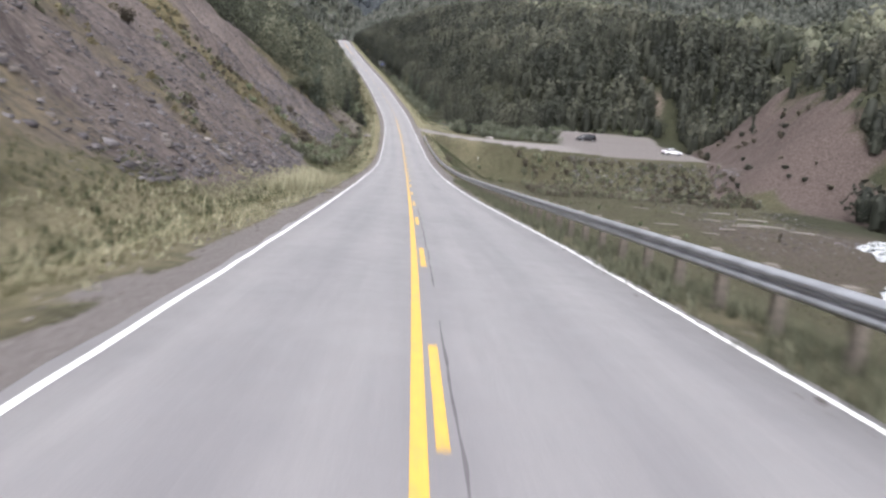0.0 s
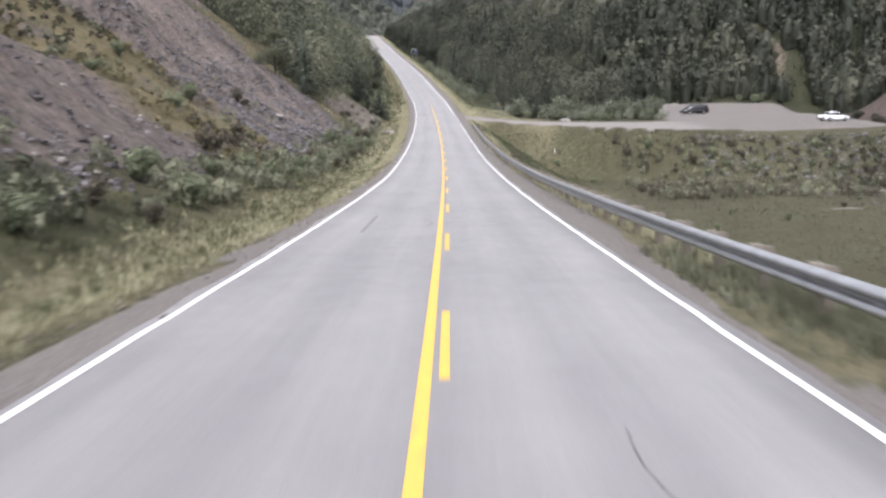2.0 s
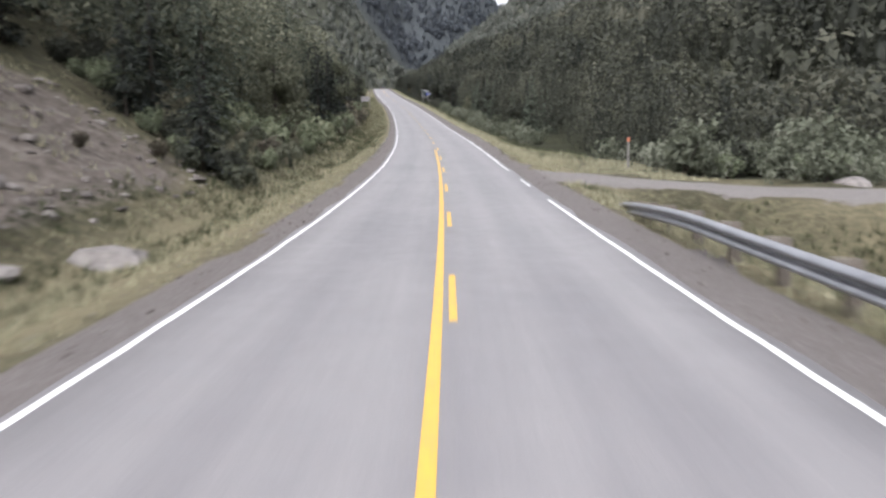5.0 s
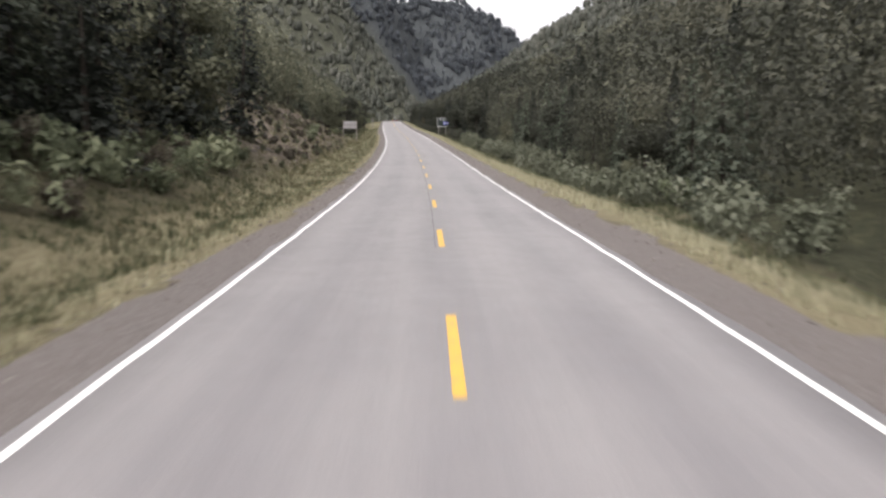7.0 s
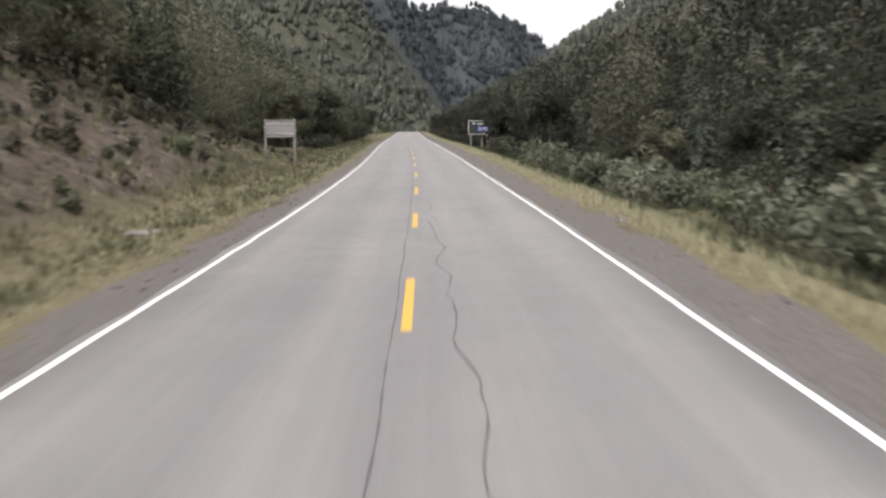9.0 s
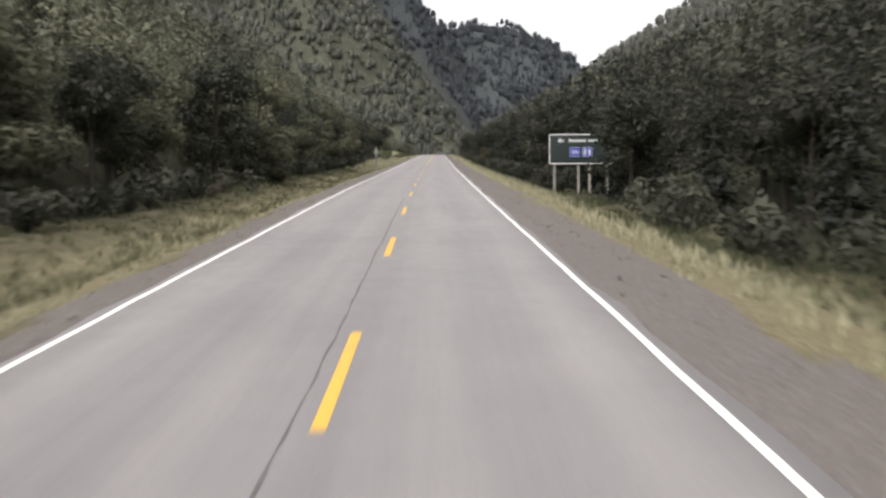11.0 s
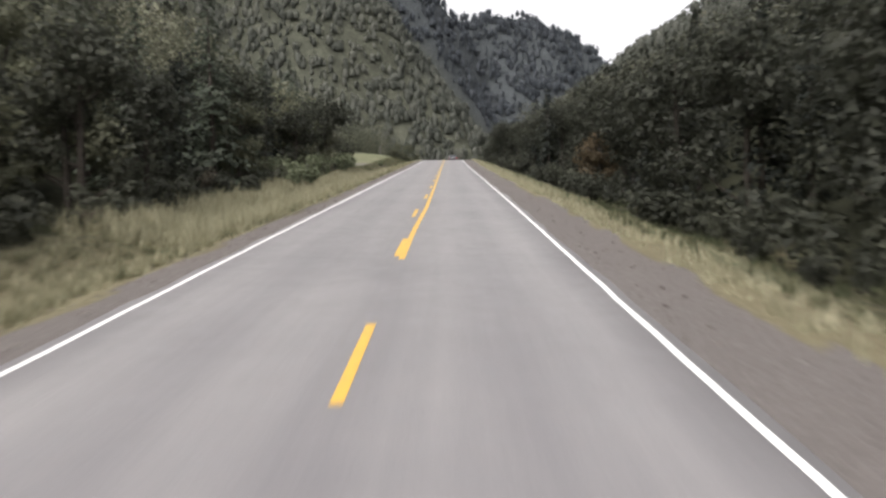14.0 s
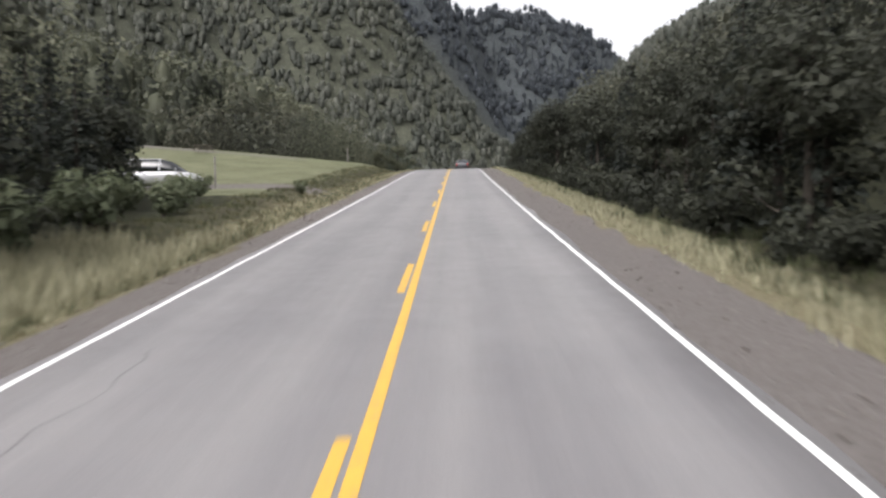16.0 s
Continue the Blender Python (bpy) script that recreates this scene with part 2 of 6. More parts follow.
MAT = {
    "asphalt": asphalt(),
    "white": paint("white_line_paint", (0.80, 0.80, 0.79)),
    "yellow": paint("yellow_line_paint", (0.66, 0.395, 0.06)),
    "seal": plain("crack_sealer", (0.105, 0.100, 0.103), 0.7, 0.3, vary=0.4),
    "oil": plain("old_oil_spot", (0.120, 0.115, 0.116), 0.6, 0.35, scale=9.0, vary=0.5),
    "patch": plain("faded_sealer", (0.175, 0.170, 0.174), 0.7, 0.3, vary=0.2),
    "ground": ground_material(),
    "galvanised": plain("galvanised_steel", (0.46, 0.47, 0.49), 0.34, 0.5, 0.85, 3, 0.22, 0.05),
    "post_wood": plain("grey_weathered_wood", (0.20, 0.18, 0.155), 0.9, 0.2, 0, 9, 0.35, 0.3),
    "bark": plain("bark", (0.055, 0.048, 0.041), 0.95, 0.1, 0, 8, 0.4, 0.5),
    "birch": plain("pale_bark", (0.36, 0.34, 0.31), 0.9, 0.2, 0, 7, 0.4, 0.3),
    "leaf_green": leaves("broad_leaves", (0.070, 0.084, 0.045), (0.155, 0.175, 0.098), (0.290, 0.306, 0.180)),
    "leaf_grey": leaves("grey_green_leaves", (0.065, 0.073, 0.044), (0.135, 0.145, 0.092), (0.25, 0.255, 0.18)),
    "leaf_rust": leaves("rusty_brush", (0.045, 0.037, 0.024), (0.092, 0.078, 0.052), (0.165, 0.145, 0.105)),
    "leaf_olive": leaves("olive_brown_leaves", (0.066, 0.070, 0.040), (0.130, 0.132, 0.078), (0.225, 0.222, 0.140)),
    "needle": leaves("spruce_needles", (0.044, 0.054, 0.038), (0.086, 0.100, 0.068), (0.160, 0.178, 0.118)),
    # needle_dark, leaf_dark, woods_dark: darkened copies for stretches of woods that look dimmer
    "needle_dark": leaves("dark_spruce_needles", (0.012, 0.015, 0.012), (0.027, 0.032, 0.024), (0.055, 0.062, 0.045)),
    "woods": leaves("wooded_slope_foliage", (0.042, 0.047, 0.030), (0.115, 0.120, 0.074), (0.225, 0.222, 0.140)),
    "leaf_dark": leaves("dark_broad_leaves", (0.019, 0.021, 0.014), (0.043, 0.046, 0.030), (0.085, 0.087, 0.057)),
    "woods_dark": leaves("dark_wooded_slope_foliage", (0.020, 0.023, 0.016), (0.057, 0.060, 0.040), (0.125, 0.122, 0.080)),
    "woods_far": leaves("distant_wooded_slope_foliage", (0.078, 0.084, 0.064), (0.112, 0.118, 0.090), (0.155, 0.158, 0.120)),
    "tuft": leaves("yellow_moss_and_heath", (0.074, 0.065, 0.032), (0.135, 0.116, 0.058), (0.22, 0.190, 0.100), 0.85),
    "leaf_orange": leaves("autumn_leaves", (0.070, 0.054, 0.031), (0.125, 0.093, 0.050), (0.20, 0.152, 0.085)),
    # distance haze is put into these blue-grey leaf colours
    "haze_far": leaves("distant_spruce_foliage", (0.048, 0.056, 0.060), (0.070, 0.079, 0.083), (0.098, 0.108, 0.110)),
    "straw": leaves("dry_grass_blades", (0.20, 0.187, 0.108), (0.37, 0.345, 0.205), (0.57, 0.535, 0.350), 0.8),
    "moss": leaves("olive_verge_moss", (0.070, 0.068, 0.032), (0.130, 0.124, 0.060), (0.215, 0.200, 0.105), 0.85),
    "grass": leaves("green_grass_blades", (0.034, 0.040, 0.019), (0.070, 0.080, 0.038), (0.135, 0.140, 0.070), 0.8),
}

# ---- the road's line: heading and grade every 20 m, from 20 m behind the start ----
HEADING = [-0.27, 0.44, 1.12, 1.37, 1.37, 1.57, 1.83, 2.19, 2.72, 3.40, 4.23, 5.32, 6.21, 6.92, 7.51, 8.03, 8.58, 9.27, 9.39, 9.08, 8.97, 8.87, 8.68, 8.85, 8.88, 8.71, 8.62, 8.59, 8.51, 8.36, 8.20, 8.05, 7.92, 7.82, 7.74, 7.68, 7.62, 7.56, 7.50, 7.44]
GRADE = [-0.0811, -0.0761, -0.0778, -0.0739, -0.0655, -0.0576, -0.0360, -0.0065, 0.0216, 0.0491, 0.0667, 0.0752, 0.0707, 0.0871, 0.0976, 0.1012, 0.1110, 0.1110, 0.1082, 0.1034, 0.1028, 0.1053, 0.1084, 0.1057, 0.1079, 0.1074, 0.1104, 0.1138, 0.1026, 0.0802, 0.0553, 0.0359, 0.0244, 0.0200, 0.0200, 0.0200, 0.0200, 0.0200, 0.0200, 0.0200]
LEFT_EDGE = [0.37, 0.37, 0.16, -0.03, -0.14, -0.14, -0.13, -0.21, -0.13, 0.09, 0.31, 0.27, 0.11, 0.05, 0.05, 0.10, 0.12, 0.10, 0.07, 0.05, 0.03, -0.03, -0.09, -0.12, -0.12, -0.06, -0.02, -0.00, 0.00, 0.00, 0.00, 0.00, 0.00, -0.00, -0.00, -0.00, -0.00, -0.00, 0.00, 0.00]
RIGHT_EDGE = [0.41, 0.58, 0.52, 0.12, -0.02, -0.01, 0.03, 0.01, 0.00, -0.11, -0.20, -0.24, -0.22, -0.11, -0.04, -0.01, -0.12, -0.20, -0.22, -0.15, -0.07, -0.05, 0.02, 0.07, 0.11, 0.08, 0.04, -0.01, -0.01, -0.01, -0.00, -0.00, 0.00, 0.00, 0.00, 0.00, 0.00, 0.00, -0.00, -0.00]
ROAD_WIDTH = 6.381
KNOTS = np.arange(-20, 761, 20.0)
LINE_S = np.arange(-60, 2600, 1.0)


def smooth(v, width):
    k = width // 2
    v = np.concatenate([np.full(k, v[0]), v, np.full(k, v[-1])])
    return np.convolve(v, np.ones(2 * k + 1) / (2 * k + 1), "valid")


def summed(v):
    c = np.concatenate([[0.0], np.cumsum((v[1:] + v[:-1]) / 2)])
    return c - c[60]


LINE_TH = smooth(np.radians(np.interp(LINE_S, KNOTS, HEADING)), 21)
LINE_G = smooth(np.interp(LINE_S, np.append(KNOTS, [900, 1100]), GRADE + [0.02, 0.0]), 21)
LINE_X, LINE_Y, LINE_Z = summed(-np.sin(LINE_TH)), summed(np.cos(LINE_TH)), summed(LINE_G)
WIDE_TH = smooth(LINE_TH, 301)


def road_z(s):
    return np.interp(s, LINE_S, LINE_Z)


def on_road(s, d):
    """x, y at s along the road and d to its right, square to it."""
    th = np.interp(s, LINE_S, LINE_TH)
    return np.interp(s, LINE_S, LINE_X) + d * np.cos(th), np.interp(s, LINE_S, LINE_Y) + d * np.sin(th)


def on_land(s, d):
    """x, y for the land's net, which turns more gently than the road."""
    th = np.interp(s, LINE_S, WIDE_TH)
    return np.interp(s, LINE_S, LINE_X) + d * np.cos(th), np.interp(s, LINE_S, LINE_Y) + d * np.sin(th)


def land_sd(x, y):
    """The net's s and d at x, y."""
    s = np.asarray(y, float) * 1.0
    for _ in range(12):
        th = np.interp(s, LINE_S, WIDE_TH)
        dx, dy = x - np.interp(s, LINE_S, LINE_X), y - np.interp(s, LINE_S, LINE_Y)
        s = s + 0.8 * (-np.sin(th) * dx + np.cos(th) * dy)
    th = np.interp(s, LINE_S, WIDE_TH)
    return s, np.cos(th) * (x - np.interp(s, LINE_S, LINE_X)) + np.sin(th) * (y - np.interp(s, LINE_S, LINE_Y))


def step(a, b, x):
    u = np.clip((x - a) / (b - a), 0, 1)
    return u * u * (3 - 2 * u)


def soft(x, w):
    return w * np.log1p(np.exp(np.clip(x / w, -30, 30)))


def waves(x, y, size, seed, octaves=4):
    """Rolling noise, about -1 to 1, of the given size in metres."""
    r, out, amp = np.random.RandomState(seed), 0.0, 1.0
    for _ in range(octaves):
        a, b, p, q = r.uniform(0, 6.283, 4)
        k = 6.283 / size
        out = out + amp * 0.5 * (np.sin(k * (x * math.cos(a) + y * math.sin(a)) + p + 1.3 * np.sin(0.63 * k * (y * math.cos(a) - x * math.sin(a)) + q))
                                 + np.sin(k * 1.27 * (x * math.cos(b) + y * math.sin(b)) + q + 1.1 * np.sin(0.57 * k * (y * math.cos(b) - x * math.sin(b)) + p)))
        size, amp = size * 0.47, amp * 0.5
    return out


FLAT_Z = -13.5


def lot_z(s, d):
    """The gravel lot and its lane fall away from the road."""
    beside = road_z(s) - np.clip(0.06 * (d - 3.2), 0.05, 0.7)
    level = -6.35 + np.clip(0.03 * (np.asarray(s, float) - 176), -0.7, 0.5) + 0.12 * np.clip(np.asarray(s, float) - 199, 0, 18)
    return beside + (level - beside) * step(5, 26, d)


def brink(d):
    """The near edge of the lane and the lot."""
    return np.interp(d, [7, 11, 20, 30, 48, 60, 72], [170.6, 169.8, 167.5, 160.5, 156.0, 160.0, 165.0])


def left_foot(s):
    return np.interp(s, [-60, 8, 50, 66, 84, 102, 128, 148, 184, 196, 222, 240, 288, 301, 315, 335, 484, 500, 566, 650], [7.0, 6.7, 6.5, 7.7, 9.0, 9.9, 9.7, 7.8, 7.8, 9.5, 8, 6.5, 6.8, 9.0, 9.5, 15, 15, 50, 50, 16])


def right_foot(s):
    return np.interp(s, [-60, 100, 160, 205, 232, 300, 2000], [150, 120, 84, 78, 17, 14, 14])


def trail(s):
    """The offset of the bare track that climbs from the lot into the woods."""
    return np.interp(s, [213, 223, 230, 236, 242, 270], [77.8, 76.8, 74.6, 69.4, 66.5, 61])


def lot_mask(s, d):
    wide = step(0, 1.6, s - brink(d)) * (1 - step(212, 219, s)) * step(32, 38, d) * (1 - step(64, 67.5, d - 0.12 * (s - 165)))
    return np.maximum(wide, step(0, 1.6, s - brink(d)) * (1 - step(176, 177.5, s)) * step(12, 14, d) * (1 - step(40, 44, d)))


def lane_mask(s, d):
    return step(0, 1.5, s - brink(d)) * (1 - step(176, 178, s - 0.6 * soft(7 - d, 1.0))) * step(2.6, 4.0, d) * (1 - step(16, 20, d))


def terrace(s, d):
    """The raised strip that carries the lane and falls gently on its near side."""
    first = brink(d)
    return step(first - np.interp(d, [8, 14, 40], [2.3, 8.5, 9.5]), first + 1.2, s) * (1 - step(198, 214, s)) * step(2.6, 4.0, d) * (1 - step(66, 74, d))


def land_z(s, d):
    s, d = np.asarray(s, float), np.asarray(d, float)
    x, y = on_land(s, d)
    zr, a = road_z(s), np.abs(d)
    steep = np.interp(s, [-60, 190, 235, 315, 340, 2000], [0.70, 0.68, 0.60, 0.60, 0.62, 0.62])
    away = step(6, 30, a)
    rough = waves(x, y, 38, 3) * 1.6 * away + waves(x, y, 7, 5) * 0.28 * step(4.6, 12, a) + waves(x, y, 190, 8) * 9 * step(40, 160, a)
    # to the left: verge, shallow ditch, hillside
    up = steep * soft(a - left_foot(s), 1.2)
    up = up + 1.1 * np.sin(s * 0.21 + 2 * np.sin(s * 0.057)) * step(10, 26, a) * (1 - step(170, 200, s))
    up = 270 * (1 - np.exp(-up / 270))
    left = zr - 0.45 * np.exp(-((a - 6.3) / 1.3) ** 2) + up
    # to the right: bank down to the stream flat, the lot, the wooded hillside
    valley = 1 - step(168, 226, s) * (0.35 + 0.65 * step(184, 226, s))
    drop = np.minimum(np.clip((a - 5.0) * 0.60, 0, None), np.maximum(zr - FLAT_Z, 0)) * valley + (1 - valley) * 0.9 * step(4.8, 9, a)
    up = 0.44 * soft(a - right_foot(s - 11 * step(32, 44, d)), 2.0)
    up = 230 * (1 - np.exp(-up / 230))
    right = zr - drop + up
    scar = np.clip(0.80 * (d - 64 + 0.10 * (168 - s)), 0, 22) * step(138, 156, s) * (1 - step(188, 212, s))
    right = right + scar * (1 + 0.10 * waves(x, y, 7, 9))
    z = np.where(d < 0, left, right) + rough * (1 - 0.85 * np.where(d > 0, valley * (1 - step(70, 110, a)), 0))
    z = z - 0.07 * (1 - step(3.05, 3.7, a)) - 0.03 * step(3.0, 4.2, a)
    raised = terrace(s, d)
    z = z * (1 - raised) + (lot_z(s, d) - 0.1 + 0.12 * waves(x, y, 5, 14)) * raised
    lot = lot_mask(s, d)
    z = z * (1 - lot) + (lot_z(s, d) + 0.06 * waves(x, y, 9, 4)) * lot
    lane = lane_mask(s, d)
    z = z * (1 - lane) + lot_z(s, d) * lane
    lawn = step(497, 505, s) * (1 - step(562, 578, s)) * step(7.5, 11, -d) * (1 - step(44, 52, -d))
    rise = step(506, 546, s) * np.clip(0.75 + 0.105 * (a - 9), 0, 3.4)
    z = z * (1 - lawn) + (zr + 0.12 + rise + 0.10 * waves(x, y, 30, 6)) * lawn
    # far hills that close the valley
    base = z
    for hx, hy, top, wide, seed in ((-151, 1645, 345, 310, 1), (-385, 1470, 477, 275, 2), (212, 1333, 283, 336, 3), (-900, 1300, 440, 500, 4), (-590, 1330, 430, 260, 6), (660, 1500, 420, 520, 5)):
        r2 = ((x - hx) ** 2 + (y - hy) ** 2) / wide ** 2
        hill = top * np.exp(-r2) * (1 + 0.05 * waves(x, y, 170, 20 + seed)) - 20 * step(600, 900, r2 * 1000)
        base = np.maximum(base, np.where(s > 640, hill, -1e3))
    return base


def mesh_object(name, verts, faces, mat, kind="", label="", category="", attrs=None, smooth_shade=False):
    me = bpy.data.meshes.new(name)
    verts, faces = np.asarray(verts, np.float32), np.asarray(faces, np.int32)
    me.vertices.add(len(verts))
    me.vertices.foreach_set("co", verts.ravel())
    k = faces.shape[1]
    me.loops.add(faces.size)
    me.loops.foreach_set("vertex_index", faces.ravel())
    me.polygons.add(len(faces))
    me.polygons.foreach_set("loop_start", np.arange(0, faces.size, k, dtype=np.int32))
    if smooth_shade:
        me.polygons.foreach_set("use_smooth", np.ones(len(faces), bool))
    for key, values in (attrs or {}).items():
        me.attributes.new(key, "FLOAT", "POINT").data.foreach_set("value", np.asarray(values, np.float32).ravel())
    me.update(calc_edges=True)
    me.validate()
    me.materials.append(mat)
    return tagged(new(name, me), label, category, "", kind)


def net_faces(rows, cols):
    i = np.arange((rows - 1) * cols).reshape(rows - 1, cols)[:, :-1].ravel()
    return np.stack([i, i + 1, i + cols + 1, i + cols], 1)


# ---- the ground: one sheet from behind the start to the far hills ----
near = [2.6, 2.95, 3.2, 3.45, 3.7, 3.95, 4.2, 4.5, 4.8, 5.1, 5.5, 5.9, 6.4, 6.9, 7.5, 8.1, 8.8, 9.5, 10.3, 11.2, 12.2, 13.3, 14.5, 15.8, 17.2, 18.8, 20.5, 22.5, 25, 27.5, 30, 33, 36, 39, 42, 45, 48, 51, 54, 57, 60, 62, 64, 66, 68, 70, 73, 76, 80, 85, 91, 98, 106, 116, 128]
far_d = list(np.geomspace(139, 1500, 44))
D_ROW = np.array([-v for v in reversed(near + far_d)] + [0.0] + near + far_d)


def overgrown(s, a):
    """Where moss and brush have taken the scree: leaning strips, ragged and broken."""
    u = s - 0.35 * (a - 13) + 3 * waves(s, a, 26, 15) + 1.4 * waves(s, a, 6, 16)
    out = step(89, 94, u) * (1 - step(106, 112, u)) * (0.85 + 0.45 * waves(s, a, 9, 17))
    for at, half, much in ((62, 1.8, 0.6), (76, 1.4, 0.5), (121, 1.6, 0.5), (36, 3, 0.6), (17, 10, 0.9), (-6, 9, 0.85), (-40, 9, 0.9)):
        out = np.maximum(out, much * np.exp(-((u - at) / half) ** 2))
    return np.clip(out, 0, 1)


S_COL = np.concatenate([np.arange(-60, 150, 2.0), np.arange(150, 235, 1.0), np.arange(235, 640, 2.0), np.geomspace(640, 2560, 150)])
GS, GD = np.meshgrid(S_COL, D_ROW, indexing="ij")
GX, GY = on_land(GS, GD)
GZ = land_z(GS, GD)
A = np.abs(GD)
n_a, n_b = waves(GX, GY, 24, 11), waves(GX, GY, 6, 12)
is_left, is_right = GD < 0, GD > 0
foot = np.where(is_left, left_foot(GS), right_foot(GS))
lot, lane = lot_mask(GS, GD), lane_mask(GS, GD)
lawn = step(500, 504, GS) * (1 - step(562, 574, GS)) * step(7.5, 10, -GD) * (1 - step(44, 49, -GD))
drive = step(506, 507.5, GS - 0.1 * (A - 4)) * (1 - step(510, 511.5, GS - 0.1 * (A - 4))) * is_left * (1 - step(22, 26, A))
shoulder = np.where(is_left, np.interp(GS, [0, 44, 70, 215, 330, 345], [3.8, 3.9, 4.1, 4.0, 4.0, 4.3]), np.interp(GS, [0, 62, 78, 180, 230, 600], [3.65, 3.65, 4.5, 4.3, 4.5, 5.0])) + 0.18 * n_b
gravel = np.maximum.reduce([(A < shoulder) * 1.0, step(0.6, 1.0, lot), step(0.6, 1.0, lane), drive * (A > 3), lawn * step(541, 542.5, GS) * (1 - step(547, 548.5, GS)) * step(13, 16, A)])
bed = is_right * step(60, 80, GS) * (1 - step(112, 138, GS)) * step(34, 46, GD) * (1 - step(70, 84, GD)) * 0.55
up_left = step(0.0, 1.0, (A - foot - np.interp(GS, [20, 28, 62, 70], [0.5, -0.4, -0.4, 0.5])) / np.interp(GS, [20, 28, 62, 70], [3.5, 1.6, 1.6, 3.5])) * is_left
past = GS - 0.5 * (A - 9) + 1.8 * n_b
scree = up_left * (1 - step(137.5, 141.5, past))
band = np.maximum(scree * overgrown(GS, A), up_left * step(138, 142, past) * (1 - step(150, 158, past)) * (0.55 + 0.35 * n_a))
bank_face = step(-0.2, 1.4, A - foot) * is_left
sandy = step(-0.3, 0.8, A - foot) * is_left * step(145, 149, GS) * (1 - step(164, 171, GS)) * (1 - step(12.5, 15.5, A + 2 * n_b)) * (0.85 + 0.25 * n_b)
soil = np.maximum(0.0,
                  bank_face * step(232, 240, GS) * (1 - step(306, 318, GS)) * (1 - step(16, 24, A)) * (0.68 + 0.3 * n_a + 0.25 * n_b))
red = is_right * step(62, 66, GD + 0.10 * (168 - GS)) * (1 - step(86, 96, GD + 5 * n_b)) * step(142, 154, GS + 4 * n_b + 14 * step(68, 76, GD)) * (1 - step(188, 204, GS))
red = np.maximum(red, bed)
track = is_right * np.exp(-((GD - trail(GS)) / 1.0) ** 2) * step(209, 214, GS) * (1 - step(258, 268, GS))
soil = np.maximum(soil, track)
dry = (1 - 0.6 * step(14, 24, GD)) * np.clip(np.exp(-((A - 5.6) / 1.3) ** 2) * np.where(GS > 205, 1.05, 0.72) + 0.30 + 0.22 * n_a, 0, 1)
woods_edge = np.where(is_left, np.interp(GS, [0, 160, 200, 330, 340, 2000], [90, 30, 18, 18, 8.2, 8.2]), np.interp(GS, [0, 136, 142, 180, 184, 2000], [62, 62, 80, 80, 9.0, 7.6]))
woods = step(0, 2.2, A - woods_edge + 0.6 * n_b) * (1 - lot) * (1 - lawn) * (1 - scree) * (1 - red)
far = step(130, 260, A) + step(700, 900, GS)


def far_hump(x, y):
    """Mask of the rounded far hill, whose colours carry the haze."""
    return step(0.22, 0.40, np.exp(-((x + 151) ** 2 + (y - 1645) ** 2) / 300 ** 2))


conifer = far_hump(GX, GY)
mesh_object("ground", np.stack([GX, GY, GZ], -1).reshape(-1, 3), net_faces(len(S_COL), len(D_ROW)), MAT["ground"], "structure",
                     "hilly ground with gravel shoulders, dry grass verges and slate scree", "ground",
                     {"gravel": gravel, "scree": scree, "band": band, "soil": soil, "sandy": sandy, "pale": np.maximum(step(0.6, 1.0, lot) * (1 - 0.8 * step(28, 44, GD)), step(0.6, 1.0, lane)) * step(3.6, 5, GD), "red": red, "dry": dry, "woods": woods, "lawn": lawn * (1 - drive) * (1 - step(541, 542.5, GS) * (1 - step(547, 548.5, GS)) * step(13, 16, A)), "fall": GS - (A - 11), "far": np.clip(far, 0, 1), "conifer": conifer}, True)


# ---- the road and its paint ----
def ribbon(name, s, d0, d1, lift, mat, parent=None, thick=0.0, cols=2, kind="", label="", category=""):
    """A strip that follows the road between the offsets d0 and d1 (numbers or arrays)."""
    s = np.asarray(s, float)
    f = np.linspace(0, 1, cols)[None]
    d = np.broadcast_to(np.asarray(d0, float), s.shape)[:, None] * (1 - f) + np.broadcast_to(np.asarray(d1, float), s.shape)[:, None] * f
    z = np.broadcast_to(road_z(s)[:, None] + lift, d.shape)
    if thick:
        d = np.concatenate([d[:, :1] - 0.05, d, d[:, -1:] + 0.05], 1)
        z = np.concatenate([z[:, :1] - thick, z, z[:, -1:] - thick], 1)
    x, y = on_road(s[:, None], d)
    ob = mesh_object(name, np.stack([x, y, z], -1).reshape(-1, 3), net_faces(*d.shape), mat, kind, label, category, {"across": d, "along": np.broadcast_to(s[:, None], d.shape)})
    ob.parent = parent
    return ob


RS = np.arange(-55, 760, 1.5)
EDGE_L = -ROAD_WIDTH / 2 + np.interp(RS, KNOTS, LEFT_EDGE)
EDGE_R = ROAD_WIDTH / 2 + np.interp(RS, KNOTS, RIGHT_EDGE)
ragged = 0.06 * waves(RS, RS * 0.3, 4, 31)
road = ribbon("road", RS, EDGE_L - 0.17 + ragged, EDGE_R + 0.17 + 0.06 * waves(RS, RS * 0.2, 5, 32), 0.0, MAT["asphalt"], thick=0.09, cols=9,
              kind="structure", label="two-lane road of pale weathered asphalt with sealed cracks", category="road")


def edge_paint(name, s0, s1, side):
    s = np.arange(s0, s1 + 0.1, 1.0)
    d = side * ROAD_WIDTH / 2 + np.interp(s, KNOTS, LEFT_EDGE if side < 0 else RIGHT_EDGE) + 0.012 * waves(s, s, 3, 33)
    return ribbon(name, s, d - 0.044, d + 0.044, 0.005, MAT["white"], road)


